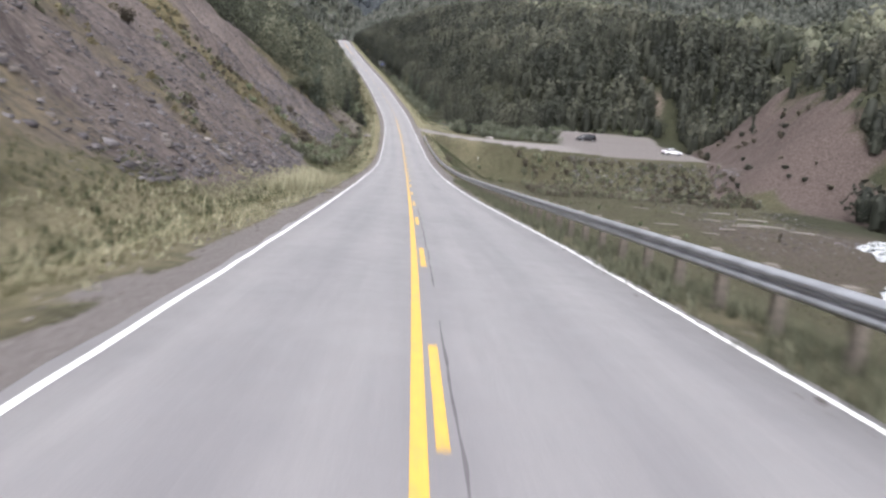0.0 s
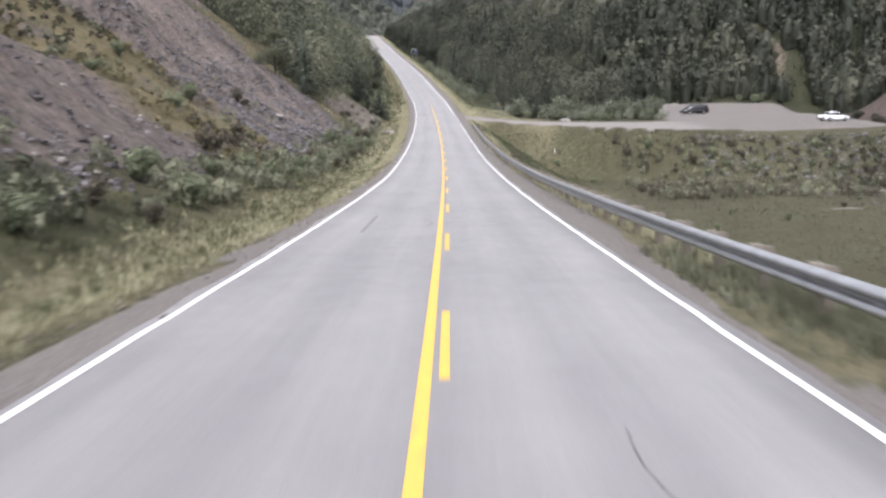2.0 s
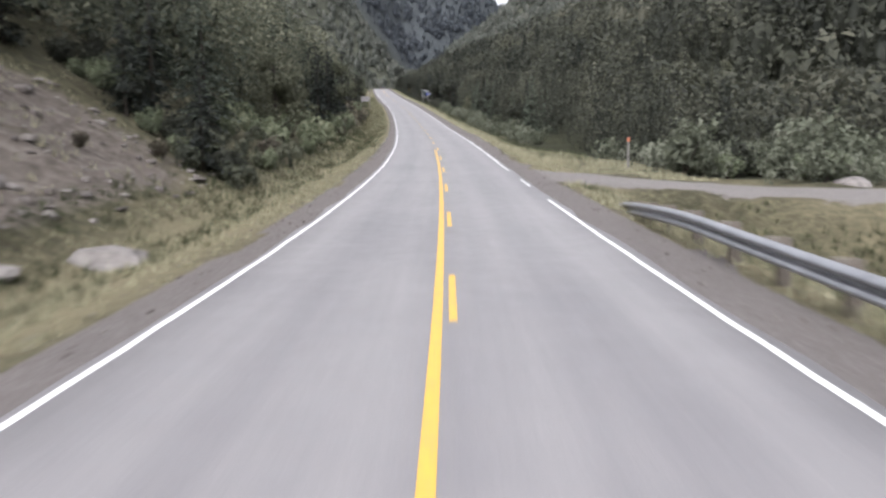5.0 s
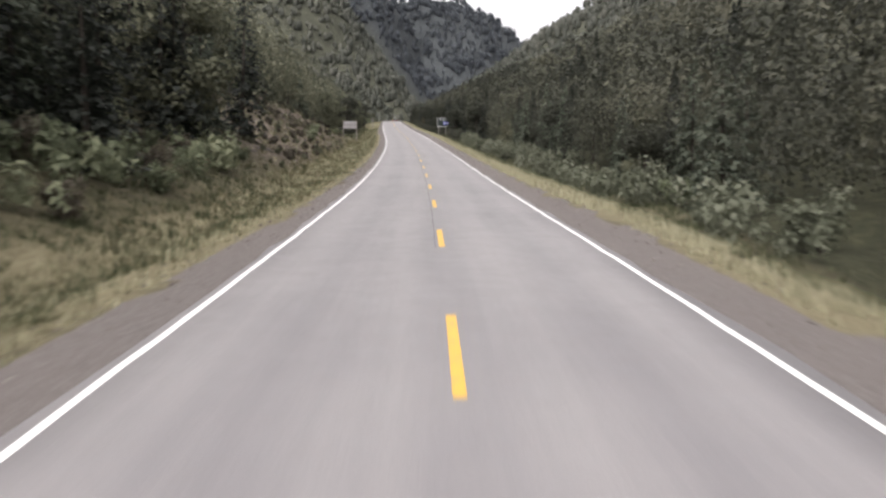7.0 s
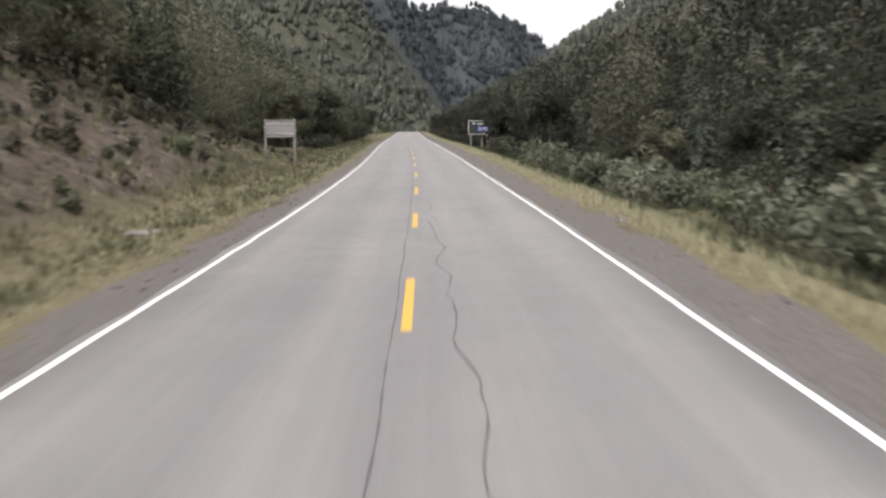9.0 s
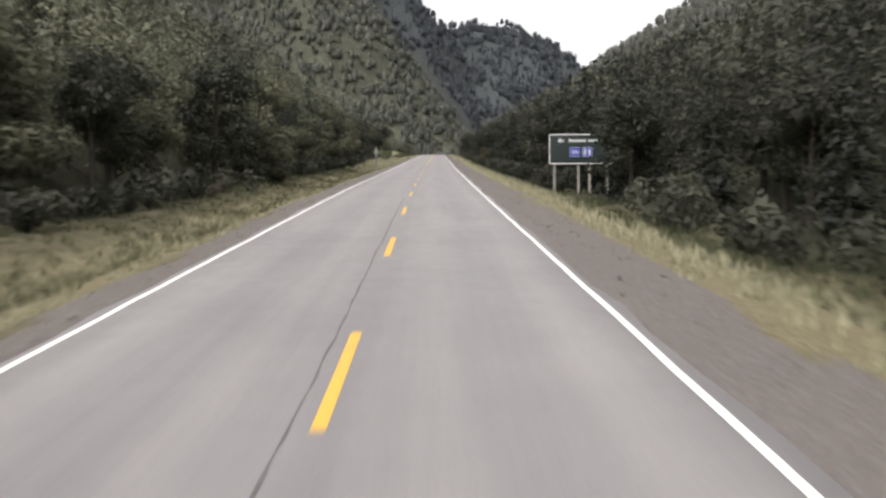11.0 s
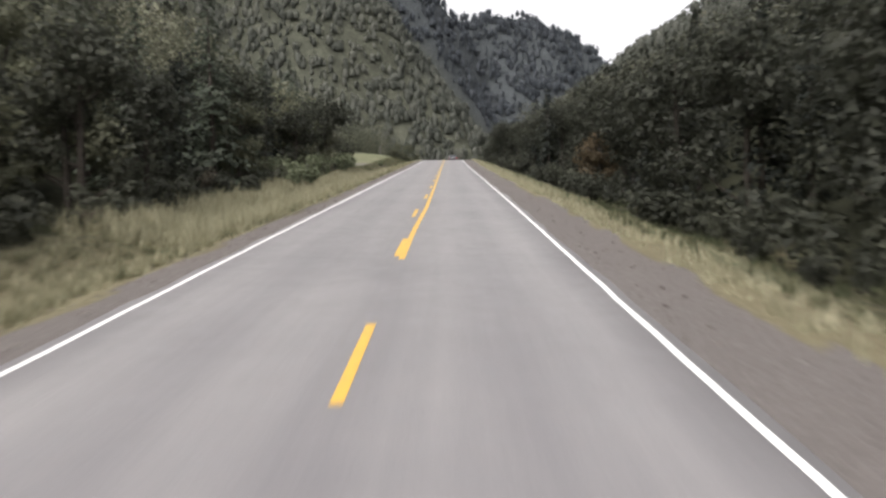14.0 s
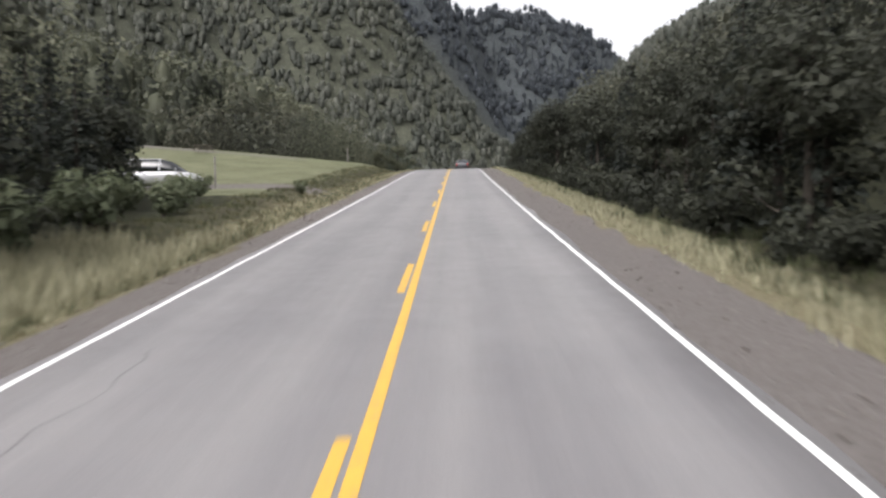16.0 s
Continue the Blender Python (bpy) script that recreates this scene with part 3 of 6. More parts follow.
edge_paint("edge_line", -55, 759, -1)
edge_paint("edge_line", -55, 164.2, 1)
edge_paint("edge_line", 168.7, 172.5, 1)
edge_paint("edge_line", 176.6, 759, 1)
LEAN = np.interp(np.arange(-55, 196, 1.0), [40, 80], [-0.14, -0.16])
ribbon("solid_line", np.arange(-55, 196, 1.0), LEAN, LEAN + 0.12, 0.005, MAT["yellow"], road)
LEAN = np.interp(np.arange(418.7, 760, 1.0), [418, 424, 432, 472], [-0.03, -0.02, 0.08, 0.17])
ribbon("solid_line", np.arange(418.7, 760, 1.0), LEAN, LEAN + 0.12, 0.005, MAT["yellow"], road)
for k in range(-3, 84):
    s0 = -3.86 + 9 * k
    mid = 0.085 if s0 < 196 else (float(np.interp(s0, [414, 428, 437, 466, 472], [-0.04, -0.16, -0.05, 0.06, 0.07])) if s0 > 414 else 0.0)
    half = 0.048 if s0 < 196 else 0.058
    ribbon("lane_dash", np.linspace(s0, s0 + 3, 4), mid - half, mid + half, 0.005, MAT["yellow"], road)


def crack(s0, s1, d0, d1, width, wobble, seed):
    s = np.arange(s0, s1, 0.35)
    mid = np.interp(s, [s0, s1], [d0, d1]) + wobble * waves(s, s * 0, 3.1, seed, 5)
    half = width * (0.6 + 0.35 * waves(s, s, 1.1, seed + 1)).clip(0.05, 1.2) / 2
    ribbon("crack", s, mid - half, mid + half, 0.0035, MAT["patch" if d0 < -1.5 else "seal"], road)


for row in ((-20, 9.5, 0.24, 0.20, 0.04, 0.01, 40), (12, 31, 0.21, 0.2, 0.05, 0.015, 41), (42.8, 58, 2.3, 1.4, 0.035, 0.10, 42), (71.6, 75.2, -0.2, -0.55, 0.03, 0.14, 44),
            (80, 126, 0.0, 0.02, 0.03, 0.01, 45), (212, 300, -0.12, -0.16, 0.03, 0.012, 46), (262, 282, 0.62, 0.3, 0.035, 0.10, 47), (228, 244, -2.2, -1.7, 0.03, 0.12, 48), (305, 346.5, -0.22, -0.22, 0.045, 0.02, 49),
            (356, 372, -2.0, -1.9, 0.03, 0.12, 50), (393, 408, -0.1, 0.0, 0.035, 0.02, 51), (376, 400, -2.3, -2.1, 0.03, 0.14, 52), (430, 470, -2.1, -2.3, 0.03, 0.1, 53)):
    crack(*row)
ribbon("stain", np.linspace(363.9, 364.75, 5), [1.08, 1.02, 0.98, 1.04, 1.10], [1.12, 1.21, 1.25, 1.20, 1.13], 0.003, MAT["oil"], road)
ribbon("sealer_strip", np.arange(71.6, 76.0, 0.4), -2.06, -1.95, 0.003, MAT["patch"], road)


# ---- woods: leaf clumps ----
def leaf_quads(centres, normals, size, rng):
    """Pointed three-cornered sprays of leaves at the centres, facing roughly along the normals."""
    n = len(centres)
    nrm = normals + rng.normal(0, 0.42, (n, 3))
    nrm /= np.linalg.norm(nrm, axis=1)[:, None] + 1e-9
    side = np.cross(nrm, rng.normal(0, 1, (n, 3)))
    side /= np.linalg.norm(side, axis=1)[:, None] + 1e-9
    up = np.cross(nrm, side)
    w, h = size * rng.uniform(0.5, 0.95, n), size * rng.uniform(0.7, 1.2, n)
    sx, uy, out = side * w[:, None] / 2, up * h[:, None] / 2, nrm * size[:, None] * 0.18
    skew = rng.uniform(-0.6, 0.6, (n, 1))
    q = np.stack([centres - sx - uy * 0.7 + out * 0.3, centres + sx - uy * (0.4 + skew), centres + uy * 1.3 + sx * skew + out], 1)
    return q.reshape(-1, 3), np.arange(3 * n).reshape(n, 3)


def wood_points(count, s_range, d_range, seed, keep):
    rng = np.random.RandomState(seed)
    s, d = rng.uniform(*s_range, count), rng.uniform(*d_range, count)
    ok = keep(s, d, rng)
    return s[ok], d[ok], rng


def woods_patch(name, s, d, rng, clumps, leaf, height, mat, label, conifers=0.4, full=0.0):
    """Many crowns in one mesh: each a leaning cone or a lumpy dome of leaf clumps."""
    n = len(s)
    x, y = on_land(s, d)
    z = land_z(s, d) + (1.8 if clumps < 16 else 0.0)
    h = height * rng.uniform(0.55, 1.2, n)
    cone = rng.uniform(0, 1, n) < conifers + 0.25 * waves(x, y, 60, 77)
    r = np.where(cone, 0.17, 0.44 if clumps < 30 else 0.34) * h * rng.uniform(0.8, 1.2, n)
    u = rng.uniform(0, 1, (n, clumps)) ** 0.8
    ang = rng.uniform(0, 6.283, (n, clumps))
    low = np.where(cone, 0.06, 0.14)[:, None]
    dome = np.sqrt(np.clip(1 - (2 * u - 0.9) ** 2 / 1.25, 0.02, 1))
    prof = np.where(cone[:, None], (1.02 - u), dome) * (0.62 + 0.45 * rng.uniform(0, 1, (n, clumps)) ** 0.6)
    lump = 1 + 0.28 * np.sin(3 * ang + 6 * u + rng.uniform(0, 6, (n, 1))) + 0.15 * np.sin(5 * ang - 9 * u + rng.uniform(0, 6, (n, 1)))
    rad = r[:, None] * prof * lump
    c = np.stack([x[:, None] + rad * np.cos(ang), y[:, None] + rad * np.sin(ang), z[:, None] + h[:, None] * (low + (1 - low) * u)], -1)
    nrm = np.stack([np.cos(ang), np.sin(ang), np.where(cone[:, None], 0.25, (u - 0.35) * 1.8)], -1)
    size = leaf * (h / height)[:, None] * rng.uniform(0.55, 1.3, (n, clumps)) * np.where(cone, 0.8, 1.0)[:, None]
    v, f = leaf_quads(c.reshape(-1, 3), nrm.reshape(-1, 3), size.ravel(), rng)
    tint = np.where(cone, 0.0, 0.3) + 0.7 * rng.uniform(0, 1, n) ** 1.5 * np.where(cone, 0.4, 1.0) + 0.34 * waves(x, y, 34, 78) + 0.26 * waves(x, y, 160, 79)
    tints = np.repeat(tint, clumps * 3)
    if full:
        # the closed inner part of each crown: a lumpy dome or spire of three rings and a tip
        sides = 5
        turn = rng.uniform(0, 6.283, (n, 1)) + np.arange(sides) * 6.2832 / sides
        rings = []
        for up, dome_r, cone_r in ((0.04, 0.74, 0.84), (0.42, 0.92, 0.50), (0.74, 0.62, 0.24)):
            out = r[:, None] * full * np.where(cone, cone_r, dome_r)[:, None] * rng.uniform(0.72, 1.22, (n, sides))
            lift = h[:, None] * (up + rng.uniform(-0.06, 0.06, (n, sides)))
            rings.append(np.stack([x[:, None] + out * np.cos(turn), y[:, None] + out * np.sin(turn), z[:, None] + lift], -1))
        rings.append(np.stack([x, y, z + h * np.where(cone, 0.96, 0.88)], -1)[:, None])
        k = np.arange(sides)
        nxt = (k + 1) % sides
        fan = [np.stack([b + k, b + nxt, b + sides + nxt], 1) for b in (0, sides)] + [np.stack([b + k, b + sides + nxt, b + sides + k], 1) for b in (0, sides)]
        fan = np.concatenate(fan + [np.stack([2 * sides + k, 2 * sides + nxt, k * 0 + 3 * sides], 1)])
        each = 3 * sides + 1
        cv = np.concatenate(rings, 1).reshape(-1, 3)
        cf = (fan[None] + each * np.arange(n)[:, None, None]).reshape(-1, 3) + len(v)
        # shade inside the crown is put into the inner part's darker tint
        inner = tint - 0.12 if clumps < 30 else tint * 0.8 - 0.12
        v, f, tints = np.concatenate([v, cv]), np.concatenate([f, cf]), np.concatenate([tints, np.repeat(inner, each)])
    return mesh_object(name, v, f, mat, "stuff", label, "woods", {"tint": tints})


def keep_left(s, d, rng):
    a = -d
    x, y = on_land(s, d)
    w = waves(x, y, 22, 61)
    scree_zone = (s - 0.5 * (a - 9) < 144 + 4 * w) & (rng.uniform(0, 1, len(s)) > 0.05 * (a > 40))
    bank = (s > 232) & (s < 314) & (a < 13.5 + 3 * w) & (rng.uniform(0, 1, len(s)) > 0.06)
    patch = (s > 144) & (s < 168) & (a < 12.5 + 1.5 * w)
    lawn = ((s > 500) & (s < 572) & (a < 48)) | ((s > 470) & (s < 505) & (a < 9.5 + 0.3 * (s - 478)))
    return ~(scree_zone | bank | patch | lawn) & (a > np.where(s > 330, 15, 12))


def keep_right(s, d, rng):
    x, y = on_land(s, d)
    w = waves(x, y, 18, 62)
    edge = np.interp(s, [-60, 100, 142, 150, 182, 187, 2000], [64, 63, 63, 88, 88, 12, 12])
    lot = (s < 216) & (d < 76) & (d > 38)
    onto = np.abs(d - trail(s)) < np.interp(s, [222, 240], [2.6, 1.3])
    lotback = (s < np.interp(d, [8, 34, 40], [193, 193, 217]) + 2 * w) & (d > 8) & (d < 78)
    return (d > edge + 2 * w) & ~lot & ~(onto & (s < 262)) & ~lotback


STEEP = "mixed woods of spruce and birch on the steep hillside"
SLOPE = "dark mixed woods on the slope beside the road"
for count, s_range, d_range, seed, keep, clumps, leaf, high, kind, label, cones in (
        (330, (135, 420), (-20, -12), 21, keep_left, 430, 0.27, 7.5, "woods", STEEP, 0.18),
        (220, (420, 640), (-23, -15), 22, keep_left, 430, 0.28, 8.5, "woods", STEEP, 0.18),
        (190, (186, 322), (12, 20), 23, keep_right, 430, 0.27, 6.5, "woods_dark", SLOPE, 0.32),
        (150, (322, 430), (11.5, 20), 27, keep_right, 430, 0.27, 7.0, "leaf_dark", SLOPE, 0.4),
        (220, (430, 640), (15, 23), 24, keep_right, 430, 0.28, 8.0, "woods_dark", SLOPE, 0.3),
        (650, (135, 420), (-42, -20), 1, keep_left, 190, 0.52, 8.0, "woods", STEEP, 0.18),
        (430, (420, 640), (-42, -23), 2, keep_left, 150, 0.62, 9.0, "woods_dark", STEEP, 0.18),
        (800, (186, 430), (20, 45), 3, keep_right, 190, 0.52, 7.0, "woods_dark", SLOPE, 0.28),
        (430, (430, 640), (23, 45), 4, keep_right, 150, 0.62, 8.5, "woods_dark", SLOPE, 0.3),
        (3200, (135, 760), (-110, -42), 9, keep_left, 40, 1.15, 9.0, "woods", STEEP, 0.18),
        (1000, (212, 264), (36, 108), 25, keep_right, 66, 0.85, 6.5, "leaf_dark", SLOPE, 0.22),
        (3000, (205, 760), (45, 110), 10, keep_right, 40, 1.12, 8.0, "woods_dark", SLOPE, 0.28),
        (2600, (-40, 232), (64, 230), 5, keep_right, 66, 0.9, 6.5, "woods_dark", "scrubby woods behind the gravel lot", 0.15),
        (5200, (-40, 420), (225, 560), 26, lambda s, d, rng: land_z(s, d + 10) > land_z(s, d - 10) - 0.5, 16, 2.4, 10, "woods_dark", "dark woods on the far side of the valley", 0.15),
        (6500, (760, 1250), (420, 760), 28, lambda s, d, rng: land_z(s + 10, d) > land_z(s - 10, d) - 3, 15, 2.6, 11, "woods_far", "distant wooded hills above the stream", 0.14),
        (5500, (150, 900), (-330, -110), 6, keep_left, 16, 2.2, 10, "woods", "wooded upper hillside", 0.15),
        (5200, (200, 900), (110, 330), 7, keep_right, 16, 2.2, 9, "woods", "wooded upper hillside", 0.15),
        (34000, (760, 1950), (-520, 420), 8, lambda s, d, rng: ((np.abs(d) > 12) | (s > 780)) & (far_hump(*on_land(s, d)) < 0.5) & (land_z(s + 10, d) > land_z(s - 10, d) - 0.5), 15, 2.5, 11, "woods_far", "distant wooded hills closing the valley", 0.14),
        (9000, (1350, 1950), (-330, 380), 18, lambda s, d, rng: (far_hump(*on_land(s, d)) >= 0.5) & (land_z(s + 10, d) > land_z(s - 10, d) - 0.5), 15, 2.5, 11, "haze_far", "woods on the rounded hill at the valley's end, haze in their blue-grey colour", 0.4)):
    s, d, rng = wood_points(count, s_range, d_range, seed, keep)
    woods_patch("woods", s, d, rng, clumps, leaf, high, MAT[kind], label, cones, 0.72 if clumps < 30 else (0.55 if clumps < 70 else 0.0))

s, d, rng = wood_points(1100, (140, 163), (24, 66), 31, lambda s, d, rng: s < brink(d) - 1.5)
woods_patch("brush", s[::2], d[::2], rng, 46, 0.26, 0.9, MAT["leaf_rust"], "low brown brush on the bank below the gravel lot", 0.0)
woods_patch("brush", s[1::2], d[1::2], rng, 46, 0.26, 0.9, MAT["woods"], "low olive brush on the bank below the gravel lot", 0.0)
s, d, rng = wood_points(340, (66, 145), (-10.8, -7.4), 32, lambda s, d, rng: waves(s, d, 12, 63) > -0.5)
woods_patch("brush", s, d, rng, 50, 0.2, 0.7, MAT["woods"], "low green brush along the foot of the scree", 0.0)
for seed, count, kind, high, label in ((33, 620, "leaf_rust", 0.42, "thin rusty brush on the bare bank"), (37, 700, "leaf_olive", 0.34, "olive weeds and brush on the bare bank"), (38, 34, "leaf_dark", 0.9, "dark green brush on the bare bank")):
    s, d, rng = wood_points(count, (234, 314), (-20, -7.2), seed, lambda s, d, rng: (waves(s, d, 9, 31 + seed) > -0.1) & ((s < 290) | (s > 309) | (d < -10.5)))
    woods_patch("brush", s, d, rng, 50, 0.2, high, MAT[kind], label, 0.0)

for seed, count, s_range, d_range, high, leaf, kind, label in (
        (41, 300, (214, 320), (7.8, 11.0), 1.25, 0.24, "leaf_grey", "grey-green shrubs along the edge of the woods"),
        (42, 640, (322, 600), (8.3, 10.8), 1.3, 0.24, "leaf_dark", "dark undergrowth along the edge of the woods"),
        (43, 420, (334, 482), (-10.8, -8.4), 1.0, 0.24, "leaf_dark", "dark undergrowth along the edge of the woods"),
        (44, 160, (182, 232), (-11.5, -8.0), 1.1, 0.24, "leaf_green", "green undergrowth along the edge of the woods"),
        (46, 60, (167, 186), (-9.4, -6.9), 0.7, 0.22, "woods", "olive undergrowth at the foot of the slope"),
        (45, 260, (179, 196), (9.5, 38), 1.5, 0.26, "leaf_grey", "grey-green shrubs behind the gravel lane")):
    s, d, rng = wood_points(count, s_range, d_range, seed, lambda s, d, rng: (waves(s, d, 11, 50) > (-0.15 if seed == 41 else -0.7)) & ((d > 12.5) | (s < 178) | (s > 192) | (d < 0)) & ((d < 0) | (s < 347) | (s > 361.5)))
    woods_patch("undergrowth", s, d, rng, 64, leaf, high, MAT[kind], label, 0.0)
for seed, kind, label in ((34, "leaf_rust", "rusty heath in strips over the scree"), (35, "tuft", "yellow moss and heath in strips over the scree"), (36, "leaf_olive", "olive scrub in strips over the scree")):
    s, d, rng = wood_points(9000, (0, 190), (-52, -9.5), seed, lambda s, d, rng: (overgrown(s, -d) + rng.normal(0, 0.12, len(s)) > 0.55) & (waves(s, d, 14, 40 + seed) > 0.1) & (s + 0.5 * (d + 9) < 142) & (-d > left_foot(s) + 0.8))
    woods_patch("heath", s, d, rng, 16, 0.30, 0.55, MAT[kind], label, 0.0)


# ---- single trees and bushes beside the road ----
def tube(points, radii, sides=6):
    """A tapered tube along the points."""
    pts, rings = np.asarray(points, float), []
    for i, p in enumerate(pts):
        ax = pts[min(i + 1, len(pts) - 1)] - pts[max(i - 1, 0)]
        ax /= np.linalg.norm(ax) + 1e-9
        u = np.cross(ax, (0.31, 0.95, 0.05))
        u /= np.linalg.norm(u) + 1e-9
        w = np.cross(ax, u)
        t = np.arange(sides) * 6.2832 / sides
        rings.append(p + radii[i] * (np.cos(t)[:, None] * u + np.sin(t)[:, None] * w))
    v = np.concatenate(rings)
    f = []
    for i in range(len(pts) - 1):
        for k in range(sides):
            a, b = i * sides + k, i * sides + (k + 1) % sides
            f.append((a, b, b + sides, a + sides))
    return v, np.array(f)


def under(ob, parent):
    ob.parent = parent
    return ob


def thing(name, label, category, group=""):
    return tagged(new(name), label, category, group)


def broadleaf(high, seed, leaf_mat, bark_mat, label, leaf=0.22, quads=2900):
    rng = np.random.RandomState(seed)
    tree = thing("birch_tree", label, "tree", "trees beside the road")
    bend = rng.normal(0, 0.03 * high, 2)
    line = [(bend[0] * u * u, bend[1] * u * u, high * 0.86 * u) for u in (0, 0.25, 0.5, 0.75, 1)]
    rad = 0.014 * high + 0.03
    under(mesh_object("trunk", *tube(line, [rad * 1.25, rad, rad * 0.75, rad * 0.5, 0.02]), bark_mat, smooth_shade=True), tree)
    hubs = [(np.array([bend[0], bend[1], high * 0.86]), 0.13 * high)]
    for k in range(13):
        u = rng.uniform(0.10, 0.85)
        root = np.array([bend[0] * u * u, bend[1] * u * u, high * 0.86 * u])
        t = k * 2.4 + rng.uniform(-0.4, 0.4)
        reach = high * rng.uniform(0.13, 0.24) * (1.25 - 0.6 * u)
        tip = root + np.array([math.cos(t) * reach, math.sin(t) * reach, reach * rng.uniform(0.45, 0.9)])
        mid = (root + tip) / 2 + np.array([0, 0, -0.06 * reach])
        under(mesh_object("limb", *tube([root, mid, tip], [rad * 0.45, rad * 0.3, 0.012], 4), bark_mat, smooth_shade=True), tree)
        hubs += [(tip, high * rng.uniform(0.09, 0.15)), ((mid + tip) / 2, high * rng.uniform(0.07, 0.11))]
    share = np.array([r * r for _, r in hubs])
    pick = rng.choice(len(hubs), quads, p=share / share.sum())
    way = rng.normal(0, 1, (quads, 3))
    way /= np.linalg.norm(way, axis=1)[:, None]
    r = np.array([hubs[i][1] for i in pick])[:, None] * rng.uniform(0.35, 1.05, (quads, 1)) ** 0.5
    c = np.array([hubs[i][0] for i in pick]) + way * r * np.array([1.15, 1.15, 0.8])
    v, f = leaf_quads(c, way + np.array([0, 0, 0.4]), leaf * rng.uniform(0.6, 1.3, quads), rng)
    tint = rng.uniform(0.2, 0.8) + rng.uniform(-0.2, 0.2, quads)
    under(mesh_object("crown", v, f, leaf_mat, attrs={"tint": np.repeat(tint, 3)}), tree)
    return tree


def spruce(high, seed, label, needles=None):
    rng = np.random.RandomState(seed)
    tree = thing("spruce_tree", label, "tree", "trees beside the road")
    under(mesh_object("trunk", *tube([(0, 0, 0), (0, 0, high * 0.5), (0, 0, high * 0.98)], [0.017 * high + 0.02, 0.01 * high, 0.01]), MAT["bark"], smooth_shade=True), tree)
    c, nrm, size = [], [], []
    whorls = int(high * 3.2)
    for k in range(whorls):
        u = 0.06 + 0.93 * k / whorls
        for b in range(7 if u < 0.7 else 5):
            t = rng.uniform(0, 6.283)
            reach = (1.03 - u) ** 0.85 * high * 0.24 * rng.uniform(0.6, 1.15) + 0.1
            for q in np.linspace(0.2, 1.0, 11 if u < 0.6 else 7):
                side = rng.normal(0, 0.10) * reach
                c.append((math.cos(t) * reach * q - math.sin(t) * side, math.sin(t) * reach * q + math.cos(t) * side, high * u - 0.30 * reach * q * q + rng.normal(0, 0.06)))
                nrm.append((math.cos(t) * 0.5, math.sin(t) * 0.5, 0.9))
                size.append((0.13 + 0.14 * reach * (1.15 - q * 0.6)) * rng.uniform(0.7, 1.25))
    c, nrm, size = np.array(c), np.array(nrm), np.array(size)
    v, f = leaf_quads(c, nrm, size, rng)
    under(mesh_object("crown", v, f, needles or MAT["needle"], attrs={"tint": np.repeat(rng.uniform(0.25, 0.75, len(c)), 3)}), tree)
    return tree


def bush(high, seed, leaf_mat, label, leaf=0.18, quads=640, name="bush"):
    rng = np.random.RandomState(seed)
    ob = thing(name, label, "bush", "roadside bushes")
    hubs = []
    for k in range(6):
        t, lean = rng.uniform(0, 6.283), rng.uniform(0.2, 0.65)
        tip = np.array([math.cos(t) * lean * high * 0.8, math.sin(t) * lean * high * 0.8, high * rng.uniform(0.5, 0.85)])
        under(mesh_object("stem", *tube([(0, 0, 0), tip * 0.5 + np.array([0, 0, 0.05]), tip], [0.03, 0.02, 0.008], 4), MAT["bark"]), ob)
        hubs += [(tip, high * rng.uniform(0.22, 0.36)), (tip * 0.55, high * rng.uniform(0.2, 0.3))]
    pick = rng.randint(0, len(hubs), quads)
    way = rng.normal(0, 1, (quads, 3))
    way /= np.linalg.norm(way, axis=1)[:, None]
    c = np.array([hubs[i][0] for i in pick]) + way * np.array([hubs[i][1] for i in pick])[:, None] * rng.uniform(0.3, 1.05, (quads, 1)) ** 0.5
    c[:, 2] = np.abs(c[:, 2]) + 0.03
    v, f = leaf_quads(c, way + np.array([0, 0, 0.5]), leaf * rng.uniform(0.6, 1.3, quads), rng)
    # shade low in the bush is put into the tint: darker below, lighter above
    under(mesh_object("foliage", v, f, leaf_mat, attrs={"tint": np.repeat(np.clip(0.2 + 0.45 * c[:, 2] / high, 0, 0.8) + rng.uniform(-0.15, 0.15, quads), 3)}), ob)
    return ob


def planted(makers, spots, seed, low, high):
    """Sets out one of each maker's things, then copies, turned and scaled, on the spots."""
    rng = np.random.RandomState(seed)
    first = []
    for i, (s, d) in enumerate(spots):
        x, y = on_land(s, d)
        k = rng.uniform(low, high)
        m = pose(float(x), float(y), float(land_z(s, d)) - 0.05, rng.uniform(-2, 2), rng.uniform(-2, 2), rng.uniform(0, 360)) @ Matrix.Diagonal((k * rng.uniform(0.85, 1.15), k * rng.uniform(0.85, 1.15), k, 1))
        pick = i if i < len(makers) else rng.randint(len(makers))
        if i < len(makers):
            first.append(makers[i]())
            first[i].matrix_basis = m
        else:
            # undo the first one's own scale, so that only m counts
            own = first[pick].scale
            copy_thing(first[pick], m @ Matrix.Diagonal((1 / own[0], 1 / own[1], 1 / own[2], 1)))


def spots_along(s0, s1, d0, d1, count, seed):
    rng = np.random.RandomState(seed)
    s = np.linspace(s0, s1, count) + rng.uniform(-0.5, 0.5, count) * (s1 - s0) / count * 1.6
    d = rng.uniform(min(d0, d1), max(d0, d1), count)
    return list(zip(s, d))


